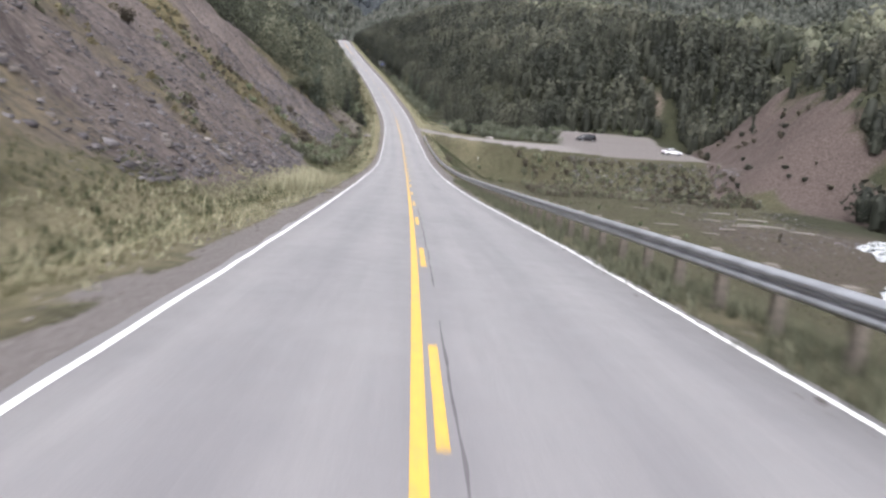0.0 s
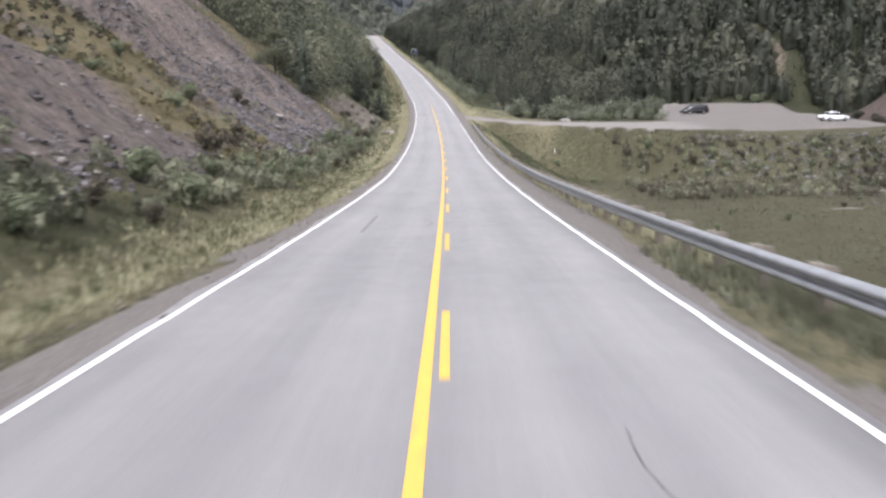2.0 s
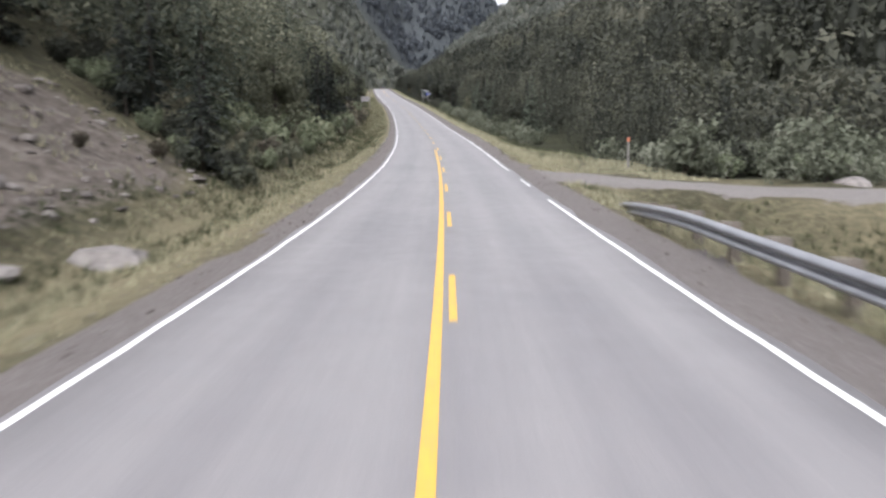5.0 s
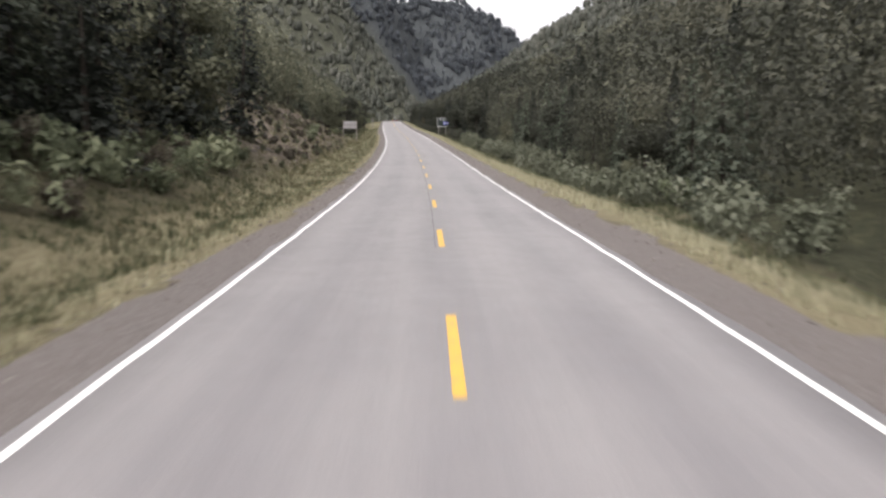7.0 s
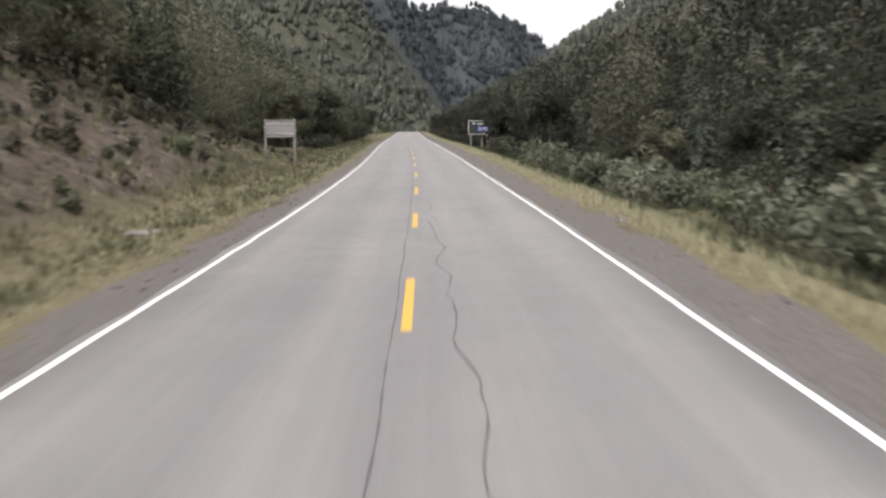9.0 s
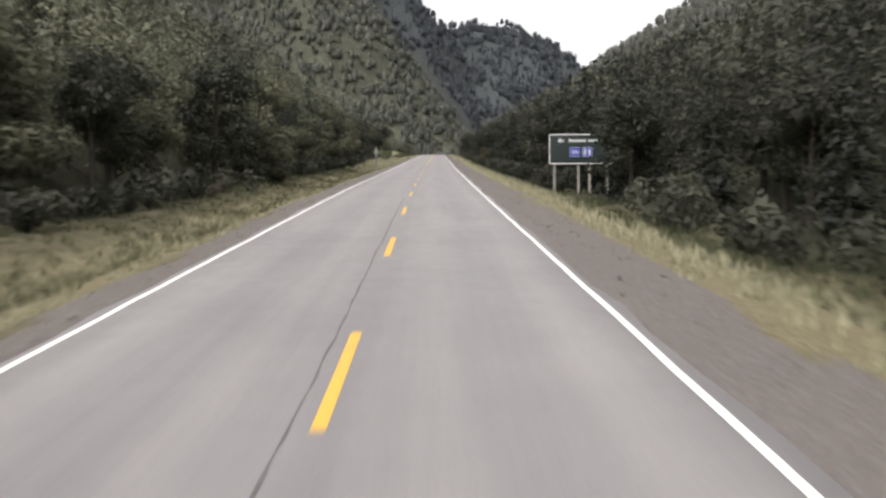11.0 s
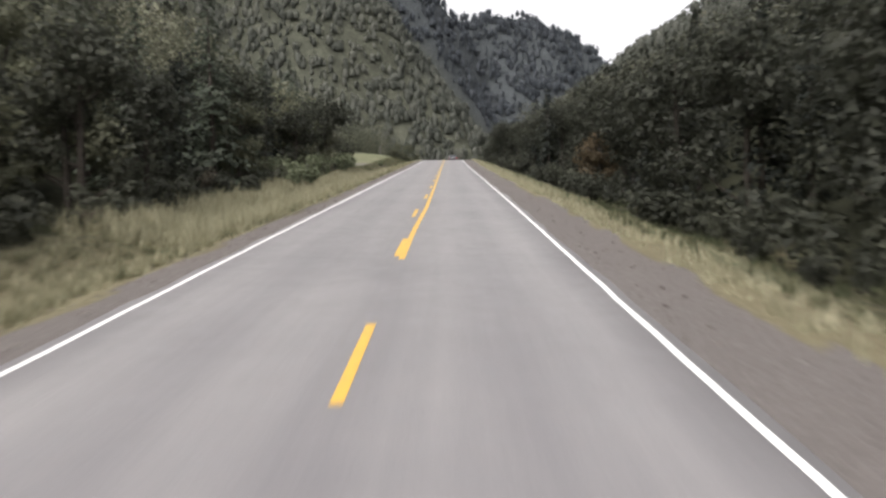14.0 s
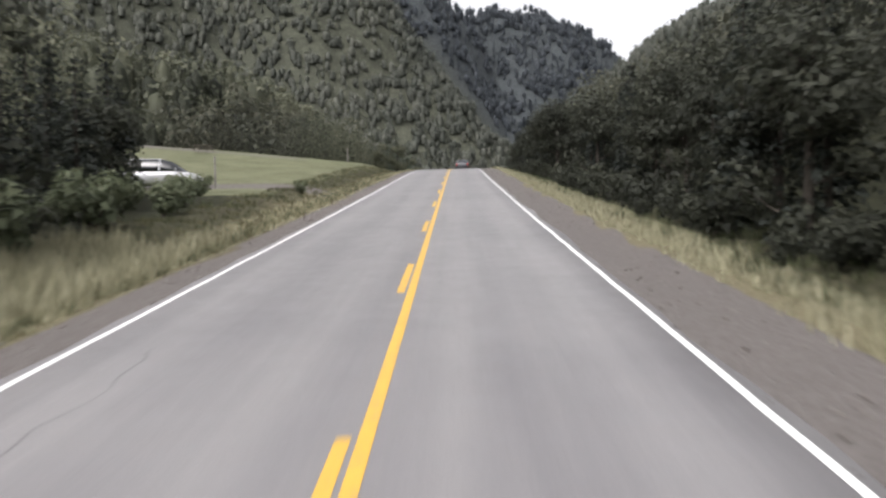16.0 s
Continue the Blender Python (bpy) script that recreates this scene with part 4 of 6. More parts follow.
BIRCH = "leafy birch tree with grey-green crown at the edge of the woods"
DARK = "dark green spruce at the edge of the woods"
green_trees = [lambda k=k: broadleaf(1.0 * h, 100 + k, MAT[m], MAT[b], BIRCH) for k, (h, m, b) in enumerate(((7.5, "leaf_green", "birch"), (6.5, "leaf_green", "bark"), (8.0, "leaf_grey", "birch"), (6.0, "leaf_olive", "bark")))]
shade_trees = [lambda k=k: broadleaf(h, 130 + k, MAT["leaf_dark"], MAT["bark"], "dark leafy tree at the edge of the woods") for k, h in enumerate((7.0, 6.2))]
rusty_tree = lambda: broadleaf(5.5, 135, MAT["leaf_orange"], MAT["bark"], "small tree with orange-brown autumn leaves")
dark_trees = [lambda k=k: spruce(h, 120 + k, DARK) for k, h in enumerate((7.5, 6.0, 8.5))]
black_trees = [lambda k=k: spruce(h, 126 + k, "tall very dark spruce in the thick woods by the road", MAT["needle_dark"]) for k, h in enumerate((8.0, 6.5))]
planted(green_trees + dark_trees[:1] + shade_trees, spots_along(336, 446, -9.6, -16, 54, 200), 300, 0.85, 1.3)
planted(black_trees + shade_trees, spots_along(446, 459, -9.8, -16, 9, 205), 330, 0.85, 1.3)
planted(dark_trees[:1] + shade_trees[:1] + green_trees[3:], spots_along(460, 478, -9.8, -16, 13, 209), 338, 0.85, 1.3)
planted(dark_trees + green_trees[:2], spots_along(180, 234, -10, -16, 22, 201), 301, 0.7, 1.15)
planted(dark_trees + shade_trees + green_trees[3:], spots_along(230, 318, 11.2, 16, 36, 202), 302, 0.55, 0.95)
planted([rusty_tree], [(454, 10.5)], 326, 0.74, 0.76)
planted(black_trees + shade_trees, [(499, -14.9), (496, -14.1), (502, -16.6), (493, -13.4), (490, -12.7), (498, -17.5), (487, -12.2)], 328, 0.75, 1.05)
planted(black_trees, spots_along(212, 239, -9.6, -13.5, 16, 225), 327, 0.85, 1.25)
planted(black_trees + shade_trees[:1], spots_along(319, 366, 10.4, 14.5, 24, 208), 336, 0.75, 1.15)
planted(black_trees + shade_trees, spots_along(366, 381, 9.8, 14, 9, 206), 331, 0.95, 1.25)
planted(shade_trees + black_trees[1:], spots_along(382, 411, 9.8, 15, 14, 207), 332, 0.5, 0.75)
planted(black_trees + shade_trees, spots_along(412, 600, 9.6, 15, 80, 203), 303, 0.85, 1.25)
planted(green_trees[:2] + dark_trees[:1], spots_along(592, 660, -9, -16, 18, 204), 304, 0.8, 1.1)

GREY_BUSH = "dense grey-green alder bush on the verge"
GREEN_BUSH = "low green bush in the grass by the ditch"
RUST_BUSH = "rusty brown brush on the bank"
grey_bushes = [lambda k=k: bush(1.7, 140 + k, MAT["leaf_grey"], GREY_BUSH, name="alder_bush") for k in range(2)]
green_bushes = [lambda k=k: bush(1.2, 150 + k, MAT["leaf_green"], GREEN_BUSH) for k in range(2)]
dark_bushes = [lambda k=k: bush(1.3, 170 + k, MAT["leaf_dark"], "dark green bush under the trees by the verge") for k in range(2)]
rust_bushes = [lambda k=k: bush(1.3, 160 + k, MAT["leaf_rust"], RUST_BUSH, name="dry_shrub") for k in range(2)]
planted(grey_bushes + green_bushes[:1], spots_along(222, 318, 8.0, 11.5, 27, 210), 310, 0.7, 1.25)
planted(green_bushes + rust_bushes[:1], spots_along(66, 144, -7.4, -10.5, 34, 211) + spots_along(172, 232, -7.4, -11.0, 26, 227), 311, 0.4, 0.9)
planted(rust_bushes + dark_bushes[:1], spots_along(147, 166, -7.8, -11.5, 7, 228), 335, 0.35, 0.7)
planted(dark_bushes + black_trees[1:] + green_bushes[:1], [(168.5 + 0.25 * k + 1.2 * math.sin(k * 2.1), -(7.5 + 0.37 * k)) for k in range(22)] + [(160 + k, -(15.2 + 0.5 * (k % 3))) for k in range(10)], 337, 0.55, 1.1)
planted(green_bushes + rust_bushes, spots_along(236, 296, -6.8, -17, 13, 212) + spots_along(312, 330, -9.5, -15, 8, 224), 312, 0.4, 1.0)
planted(grey_bushes + green_bushes, spots_along(180, 195, 13, 38, 60, 213), 313, 0.5, 1.4)
planted(grey_bushes + dark_bushes, [(183 + 9 * ((k * 0.618) % 1), 13 + 1.55 * k) for k in range(16)], 333, 1.4, 2.5)
planted(rust_bushes + green_bushes, [(float(brink(d)) - 2.5 - 4 * u, d) for d, u in ((24 + 1.25 * k, (k * 0.37) % 1) for k in range(32))], 321, 0.4, 1.0)
planted(rust_bushes + dark_bushes, spots_along(144, 190, 66, 90, 40, 226), 329, 0.5, 1.3)
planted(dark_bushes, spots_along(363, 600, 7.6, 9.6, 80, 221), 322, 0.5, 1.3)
planted(grey_bushes + green_bushes, [(218 + 2.5 * math.sin(k), 38 + 1.7 * k) for k in range(20)], 314, 0.8, 1.7)
planted(rust_bushes + green_bushes[:1], spots_along(12, 163, 5.6, 9.0, 34, 214), 315, 0.3, 0.6)
planted(green_bushes + rust_bushes[:1], spots_along(100, 164, 12, 58, 22, 215), 316, 0.3, 0.7)
planted(green_bushes, spots_along(450, 478, -7.8, -11.5, 26, 216) + [(478 + k, -(8.6 + 0.32 * k + 2.2 * (k % 3))) for k in range(0, 22, 2)] + [(484, -9.4), (487, -10.8), (490, -9.6), (492, -12), (495, -10.6), (497, -13.2), (500, -11.6), (503, -13.6)], 317, 0.8, 1.5)
planted(green_bushes[:1], [(505.5, -7.6)], 334, 0.6, 0.62)
planted(shade_trees + black_trees, [(477 + 1.2 * k, -(10.2 + 0.42 * k + 2.6 * (k % 4))) for k in range(20)], 323, 0.85, 1.25)
planted(dark_trees + green_trees[3:], spots_along(238, 312, -14.5, -19, 26, 222), 324, 0.6, 1.0)
planted(green_trees[:1] + dark_trees[:2], spots_along(142, 184, -14.5, -19, 18, 223), 325, 0.6, 0.95)
planted(dark_bushes + rust_bushes[:1], spots_along(336, 480, -8.2, -10.2, 40, 217), 318, 0.4, 1.0)
planted(rust_bushes + green_bushes, [(91 + 0.35 * (a - 13) + k, -a) for k, a in ((3, 12), (12, 13), (6, 15), (15, 17), (2, 18), (10, 20), (14, 23), (5, 25), (9, 29), (16, 31), (3, 33), (12, 36), (7, 40), (15, 44), (10, 48), (-30, 22), (28, 17), (34, 26), (-60, 30), (50, 20))], 319, 0.4, 1.0)
planted(dark_bushes, spots_along(378, 470, 8.0, 9.8, 14, 219), 320, 0.4, 0.8)


# ---- grass along the verges ----
def grass_stuff(name, count, s_range, d_range, seed, mat, label, tall, keep=None, blades=6):
    rng = np.random.RandomState(seed)
    s, d = rng.uniform(*s_range, count), rng.uniform(*d_range, count)
    ok = (lane_mask(s, d) < 0.2) & (lot_mask(s, d) < 0.3)
    ok &= waves(s, d * 3, 9, seed) + rng.normal(0, 0.5, count) > -0.5
    if keep is not None:
        ok &= keep(s, d)
    s, d = s[ok], d[ok]
    n = len(s)
    x, y = on_land(s, d)
    z = land_z(s, d)
    root = np.repeat(np.stack([x, y, z - 0.03], 1), blades, 0) + np.concatenate([rng.normal(0, 0.07, (n * blades, 2)), np.zeros((n * blades, 1))], 1)
    h = np.repeat(tall * rng.uniform(0.5, 1.25, n), blades) * rng.uniform(0.6, 1.1, n * blades)
    t = rng.uniform(0, 6.283, n * blades)
    lean = h * rng.uniform(0.15, 0.7, n * blades)
    side = np.stack([-np.sin(t), np.cos(t), t * 0], 1) * (0.011 + 0.016 * tall)
    tip = root + np.stack([np.cos(t) * lean, np.sin(t) * lean, h], 1)
    v = np.stack([root - side, root + side, tip], 1).reshape(-1, 3)
    return mesh_object(name, v, np.arange(len(v)).reshape(-1, 3), mat, "stuff", label, "grass", {"tint": np.repeat(rng.uniform(0, 1, n * blades), 3)})


DRY, GREEN = "dry yellow grass along the road's verge", "green grass and weeds along the ditch"
on_verge = lambda s, d: np.abs(d) > np.where(d < 0, np.interp(s, [0, 44, 70, 215, 330, 345], [3.9, 4.0, 4.2, 4.1, 4.1, 4.45]), np.interp(s, [0, 180, 230, 600], [4.45, 4.45, 4.6, 5.1]))
grass_stuff("dry_grass", 11000, (0, 200), (-7.5, -3.9), 400, MAT["straw"], DRY, 0.21, on_verge)
grass_stuff("green_grass", 9000, (0, 110), (-9.0, -4.2), 420, MAT["moss"], "short olive grass and moss along the verge", 0.17, lambda s, d: on_verge(s, d) & ((d > -6.5) | (s < 26) | (s > 64)))
grass_stuff("green_grass", 9000, (0, 230), (-8.6, -5.2), 401, MAT["grass"], GREEN, 0.26, lambda s, d: (d > -6.5) | (s < 26) | (s > 64))
grass_stuff("dry_grass", 8000, (66, 170), (4.3, 7.5), 402, MAT["straw"], DRY, 0.30, on_verge)
grass_stuff("weeds", 7000, (2, 68), (3.8, 7.5), 417, MAT["leaf_olive"], "dark olive weeds under the guardrail", 0.36, None, 6)
grass_stuff("green_grass", 9000, (0, 170), (4.9, 12), 403, MAT["grass"], GREEN, 0.32)
grass_stuff("dry_grass", 19000, (186, 560), (4.5, 7.2), 404, MAT["straw"], DRY, 0.27, on_verge)
grass_stuff("green_grass", 15000, (190, 560), (5.8, 10), 405, MAT["grass"], GREEN, 0.34)
grass_stuff("dry_grass", 9500, (200, 484), (-7.0, -4.1), 406, MAT["straw"], DRY, 0.21, on_verge)
grass_stuff("green_grass", 9000, (200, 484), (-7.6, -4.3), 421, MAT["moss"], "short olive grass along the verge", 0.19, on_verge)
grass_stuff("green_grass", 14000, (200, 484), (-9.5, -4.6), 407, MAT["grass"], GREEN, 0.24, lambda s, d: (d > -7.2) | (s < 234) | (s > 314))
grass_stuff("dry_grass", 4500, (455, 600), (-8.5, -4.4), 408, MAT["straw"], DRY, 0.28, lambda s, d: on_verge(s, d) & ((s < 478) | (d > -7)))
grass_stuff("green_grass", 3500, (476, 600), (-9.5, -4.8), 422, MAT["grass"], "green grass and weeds beside the drive", 0.26, on_verge)
grass_stuff("green_grass", 6000, (470, 600), (-9.5, -4.5), 423, MAT["moss"], "short olive grass along the verge", 0.2, on_verge)
grass_stuff("dry_grass", 420, (34, 50), (-6.4, -4.5), 411, MAT["straw"], "tall pale dry grass in clumps on the verge", 0.75, on_verge, 11)
grass_stuff("dry_grass", 5000, (400, 482), (-8.6, -4.5), 427, MAT["straw"], DRY, 0.34, on_verge, 7)
grass_stuff("dry_grass", 4600, (424, 482), (-9.2, -4.9), 412, MAT["straw"], "tall pale dry grass in clumps on the verge", 0.62, on_verge, 11)
grass_stuff("dry_grass", 1000, (440, 520), (5.4, 7.6), 413, MAT["straw"], "tall pale dry grass in clumps on the verge", 0.38, on_verge, 11)
grass_stuff("dry_grass", 1300, (232, 314), (-18, -7), 414, MAT["straw"], "thin dry grass on the bare brown bank", 0.3, None, 5)
grass_stuff("moss_tufts", 7000, (232, 314), (-18, -6.6), 424, MAT["moss"], "olive tufts over the bare brown bank", 0.26, None, 6)
grass_stuff("dry_grass", 900, (144, 186), (-19, -8), 418, MAT["straw"], "thin dry grass on the bare earth patch", 0.32, None, 5)
grass_stuff("dry_grass", 2200, (178, 196), (4.6, 13), 419, MAT["straw"], "dry grass between the lane and the woods", 0.3, None, 6)
grass_stuff("green_grass", 3500, (157, 168), (5, 40), 415, MAT["grass"], "rough grass on the slope below the lane", 0.4, None, 7)
grass_stuff("moss_tufts", 9000, (60, 190), (-60, -10), 416, MAT["tuft"], "olive and brown tufts in strips over the scree", 0.4, lambda s, d: overgrown(s, -d) > 0.45, 6)
grass_stuff("weeds", 6000, (60, 160), (14, 70), 425, MAT["leaf_rust"], "brown withered weeds on the low flat beside the stream", 0.3, None, 5)
grass_stuff("dry_grass", 2600, (60, 160), (14, 70), 426, MAT["moss"], "olive tufts on the low flat beside the stream", 0.3, None, 6)
grass_stuff("green_grass", 9000, (60, 160), (9, 60), 409, MAT["grass"], "rough grass on the low flat beside the stream", 0.26, None, 5)


# ---- places of single things: s along the road, d to its right ----
RAIL_END = 169.2
VAN_AT, SEDAN_AT, SILVER_AT, LEAD_S = (197.0, 47.6, 100), (174.5, 60.8, -78), (508.4, -16.6, -85), 575.0
PARK_SIGN_D, BACK_SIGN_D, POST_SIGN_D = 9.6, -7.95, -5.95
REFLECTOR, WHITE_POST = (185.5, 10.6), (164.6, 16.3)
LOGS = ((113.5, 38.6, 3.5, 80, 0.11), (120.5, 56, 7.0, 75, 0.16), (102, 34, 2.5, 95, 0.1), (126, 44.7, 3, 20, 0.1), (144, 46.5, 3.4, 85, 0.13), (144.5, 50.5, 2.6, 70, 0.12), (117, 52, 4.2, 82, 0.12), (123, 49, 3.0, 60, 0.1), (128, 58, 5.0, 78, 0.14), (112, 47, 2.6, 100, 0.1), (134, 55, 3.6, 88, 0.12), (108, 43, 2.2, 70, 0.09), (131, 40, 3.0, 84, 0.1), (116, 60, 4.0, 66, 0.13))
STREAM = (66, 44, 47, 26)


# ---- small helpers for built things ----
def box_mesh(name, size, mat, at=(0, 0, 0), bevel=0.01, turn=(0, 0, 0)):
    """A bevelled box whose centre is at the given place."""
    bm = bmesh.new()
    bmesh.ops.create_cube(bm, size=1.0)
    bmesh.ops.scale(bm, vec=size, verts=bm.verts)
    if bevel:
        bmesh.ops.bevel(bm, geom=bm.edges[:], offset=min(bevel, min(size) * 0.3), segments=2, affect="EDGES")
    bmesh.ops.transform(bm, matrix=pose(*at, *turn), verts=bm.verts)
    return from_bm(name, bm, mat)


def from_bm(name, bm, mat, smooth_shade=False):
    me = bpy.data.meshes.new(name)
    for f in bm.faces:
        f.smooth = smooth_shade
    bm.to_mesh(me)
    bm.free()
    me.materials.append(mat)
    return new(name, me)


def prism(name, outline, depth, mat, at=(0, 0, 0), bevel=0.0):
    """A plate cut to the outline (x, z), its face towards -y, its back at y = depth."""
    bm = bmesh.new()
    vs = [bm.verts.new((x, 0, z)) for x, z in outline]
    face = bm.faces.new(vs)
    out = bmesh.ops.extrude_face_region(bm, geom=[face])
    bmesh.ops.translate(bm, vec=(0, depth, 0), verts=[g for g in out["geom"] if isinstance(g, bmesh.types.BMVert)])
    bmesh.ops.recalc_face_normals(bm, faces=bm.faces[:])
    if bevel:
        bmesh.ops.bevel(bm, geom=bm.edges[:], offset=bevel, segments=1, affect="EDGES")
    bmesh.ops.translate(bm, vec=at, verts=bm.verts)
    return from_bm(name, bm, mat)


def round_rect(w, h, r, n=5):
    pts = []
    for cx, cz, a0 in ((w / 2 - r, h / 2 - r, 0), (-w / 2 + r, h / 2 - r, 90), (-w / 2 + r, -h / 2 + r, 180), (w / 2 - r, -h / 2 + r, 270)):
        for k in range(n):
            a = radians(a0 + 90 * k / (n - 1))
            pts.append((cx + r * math.cos(a), cz + r * math.sin(a)))
    return pts[::-1]


def round_post(name, high, radius, mat, at=(0, 0, 0), top=0.85):
    v, f = tube([(0, 0, 0), (0.005, 0, high * 0.5), (0, 0.004, high), (0, 0, high + 0.012)], [radius, radius * 0.95, radius * 0.9, radius * 0.3], 10)
    return mesh_object(name, v + np.array(at), f, mat, smooth_shade=True)


def facing(s, d, turn=0.0, z=None, sink=0.0):
    """A pose on the land at s, d whose y axis runs along the road."""
    x, y = on_road(s, d)
    ls, ld = land_sd(float(x), float(y))
    th = float(np.interp(s, LINE_S, LINE_TH))
    return pose(float(x), float(y), (float(land_z(ls, ld)) if z is None else z) - sink, 0, 0, math.degrees(th) + turn)


MAT.update({
    "rail_post": plain("pale_weathered_post", (0.215, 0.205, 0.19), 0.9, 0.2, 0, 9, 0.35, 0.3),
    "rail_wood": plain("dark_brown_grey_wood", (0.135, 0.118, 0.10), 0.9, 0.2, 0, 9, 0.35, 0.3),
    "sign_green": plain("dark_green_sign_sheet", (0.003, 0.012, 0.011), 0.45, 0.4, vary=0.15, relief=0.0),
    "sign_white": plain("white_sign_sheet", (0.60, 0.61, 0.61), 0.5, 0.4, vary=0.06, relief=0.0),
    "sign_blue": plain("blue_sign_sheet", (0.022, 0.040, 0.30), 0.45, 0.4, vary=0.1, relief=0.0),
    "sign_back": plain("bare_aluminium_sheet", (0.222, 0.213, 0.214), 0.5, 0.5, 0.4, 3, 0.12, 0.0),
    "sign_dull": plain("dull_grey_sheet", (0.12, 0.125, 0.12), 0.6, 0.4, 0.2, 3, 0.2, 0.0),
    "sign_bar": plain("dull_white_lettering", (0.42, 0.45, 0.44), 0.5, 0.4, vary=0.1, relief=0.0),
    "sign_red": plain("faded_orange_marker", (0.45, 0.16, 0.09), 0.6, 0.3),
    "black_paint": plain("black_car_paint", (0.012, 0.012, 0.015), 0.25, 0.6, 0, 2, 0.2, 0.0),
    "silver_paint": plain("silver_car_paint", (0.52, 0.53, 0.55), 0.3, 0.6, 0.3, 2, 0.06, 0.0),
    "white_paint": plain("white_car_paint", (0.74, 0.75, 0.77), 0.3, 0.5, 0, 2, 0.05, 0.0),
    "grey_paint": plain("dark_grey_car_paint", (0.07, 0.075, 0.085), 0.3, 0.5, 0, 2, 0.1, 0.0),
    "glass": plain("tinted_car_glass", (0.012, 0.014, 0.017), 0.06, 0.7, 0, 2, 0.05, 0.0),
    "tyre": plain("rubber_tyre", (0.018, 0.018, 0.019), 0.85, 0.2),
    "rim": plain("alloy_rim", (0.45, 0.46, 0.47), 0.35, 0.5, 0.8, 5, 0.1, 0.0),
    "lamp_clear": plain("headlamp_lens", (0.62, 0.64, 0.66), 0.12, 0.7, 0, 4, 0.1, 0.0),
    "lamp_red": plain("tail_lamp_lens", (0.32, 0.02, 0.02), 0.15, 0.6, 0, 4, 0.1, 0.0),
    "trim": plain("black_plastic_trim", (0.025, 0.025, 0.027), 0.6, 0.3),
    "rock": plain("slate_rock", (0.105, 0.093, 0.096), 0.9, 0.25, 0, 2.5, 0.45, 0.5),
    "pale_rock": plain("pale_rock", (0.205, 0.19, 0.178), 0.9, 0.25, 0, 2.5, 0.35, 0.5),
    "drift": plain("bleached_driftwood", (0.20, 0.188, 0.17), 0.9, 0.2, 0, 6, 0.3, 0.4),
})


# ---- guardrail on the valley side ----
def rail_line(s):
    s = np.asarray(s, float)
    flare = np.clip((s - (RAIL_END - 15)) / 15, 0, 1)
    return 4.36 + 1.9 * flare ** 2, 0.47 - 1.4 * flare ** 1.5 + 0.2 * (1 - step(28, 74, s)) + 0.12 * (1 - step(0, 32, s))


def guardrail():
    rail = thing("guardrail", "galvanised steel guardrail on weathered wooden posts beside the road", "guardrail")
    prof = [(-0.00, 0.155), (-0.035, 0.135), (-0.10, 0.10), (-0.10, 0.065), (-0.02, 0.025), (0.0, 0.0), (-0.02, -0.025), (-0.10, -0.065), (-0.10, -0.10), (-0.035, -0.135), (-0.00, -0.155)]
    section = 3.81
    for k in range(int((RAIL_END + 42) / section)):
        s1 = RAIL_END - section * k
        s = np.linspace(s1 - section - 0.1, s1, 6 if k < 4 else 4)
        d, h = rail_line(s)
        lap = 0.004 * (k % 2)
        ring = [(d + u - lap, h + w) for u, w in prof] + [(d + u + 0.012 - lap, h + w) for u, w in reversed(prof)]
        dd, hh = np.stack([a for a, _ in ring], 1), np.stack([b for _, b in ring], 1)
        x, y = on_road(s[:, None], dd)
        z = road_z(s)[:, None] + hh
        m = dd.shape[1]
        f = [(i * m + j, i * m + (j + 1) % m, (i + 1) * m + (j + 1) % m, (i + 1) * m + j) for i in range(len(s) - 1) for j in range(m)]
        under(mesh_object("rail_beam", np.stack([x, y, z], -1).reshape(-1, 3), f, MAT["galvanised"], smooth_shade=True), rail)
    post = box_mesh("post", (0.18, 0.14, 1.55), MAT["rail_wood"], bevel=0.02)
    block = box_mesh("spacer_block", (0.17, 0.15, 0.36), MAT["post_wood"], bevel=0.012)
    bolt = mesh_object("bolt", *tube([(0, 0, 0), (0, 0, 0.03)], [0.02, 0.014], 6), MAT["galvanised"])
    for k in range(int((RAIL_END + 38) / 1.905)):
        s = RAIL_END - 0.9 - 1.905 * k
        d, h = rail_line(s)
        th = math.degrees(float(np.interp(s, LINE_S, LINE_TH)))
        for part, off, up in ((post, 0.27, -0.60), (block, 0.10, 0.0)):
            ob = part if k == 0 else new(part.name.split(".")[0], part.data)
            x, y = on_road(s, float(d) + off)
            ob.matrix_basis = pose(float(x), float(y), float(road_z(s)) + float(h if up == 0 else min(h, 0.47)) + up, 0, 0, th)
            ob.parent = rail
        ob = bolt if k == 0 else new("bolt", bolt.data)
        x, y = on_road(s, float(d) - 0.03)
        ob.matrix_basis = pose(float(x), float(y), float(road_z(s)) + float(h), 0, -90, th)
        ob.parent = rail
    return rail


guardrail()


# ---- vehicles ----
def loft(name, rings, mat, smooth_shade=True, cap=True):
    m = len(rings[0])
    v = np.array([p for r in rings for p in r])
    bm = bmesh.new()
    vs = [bm.verts.new(p) for p in v]
    for i in range(len(rings) - 1):
        for j in range(m):
            bm.faces.new((vs[i * m + j], vs[i * m + (j + 1) % m], vs[(i + 1) * m + (j + 1) % m], vs[(i + 1) * m + j]))
    if cap:
        bm.faces.new(vs[:m])
        bm.faces.new(vs[-m:])
    bmesh.ops.recalc_face_normals(bm, faces=bm.faces[:])
    return from_bm(name, bm, mat, smooth_shade)


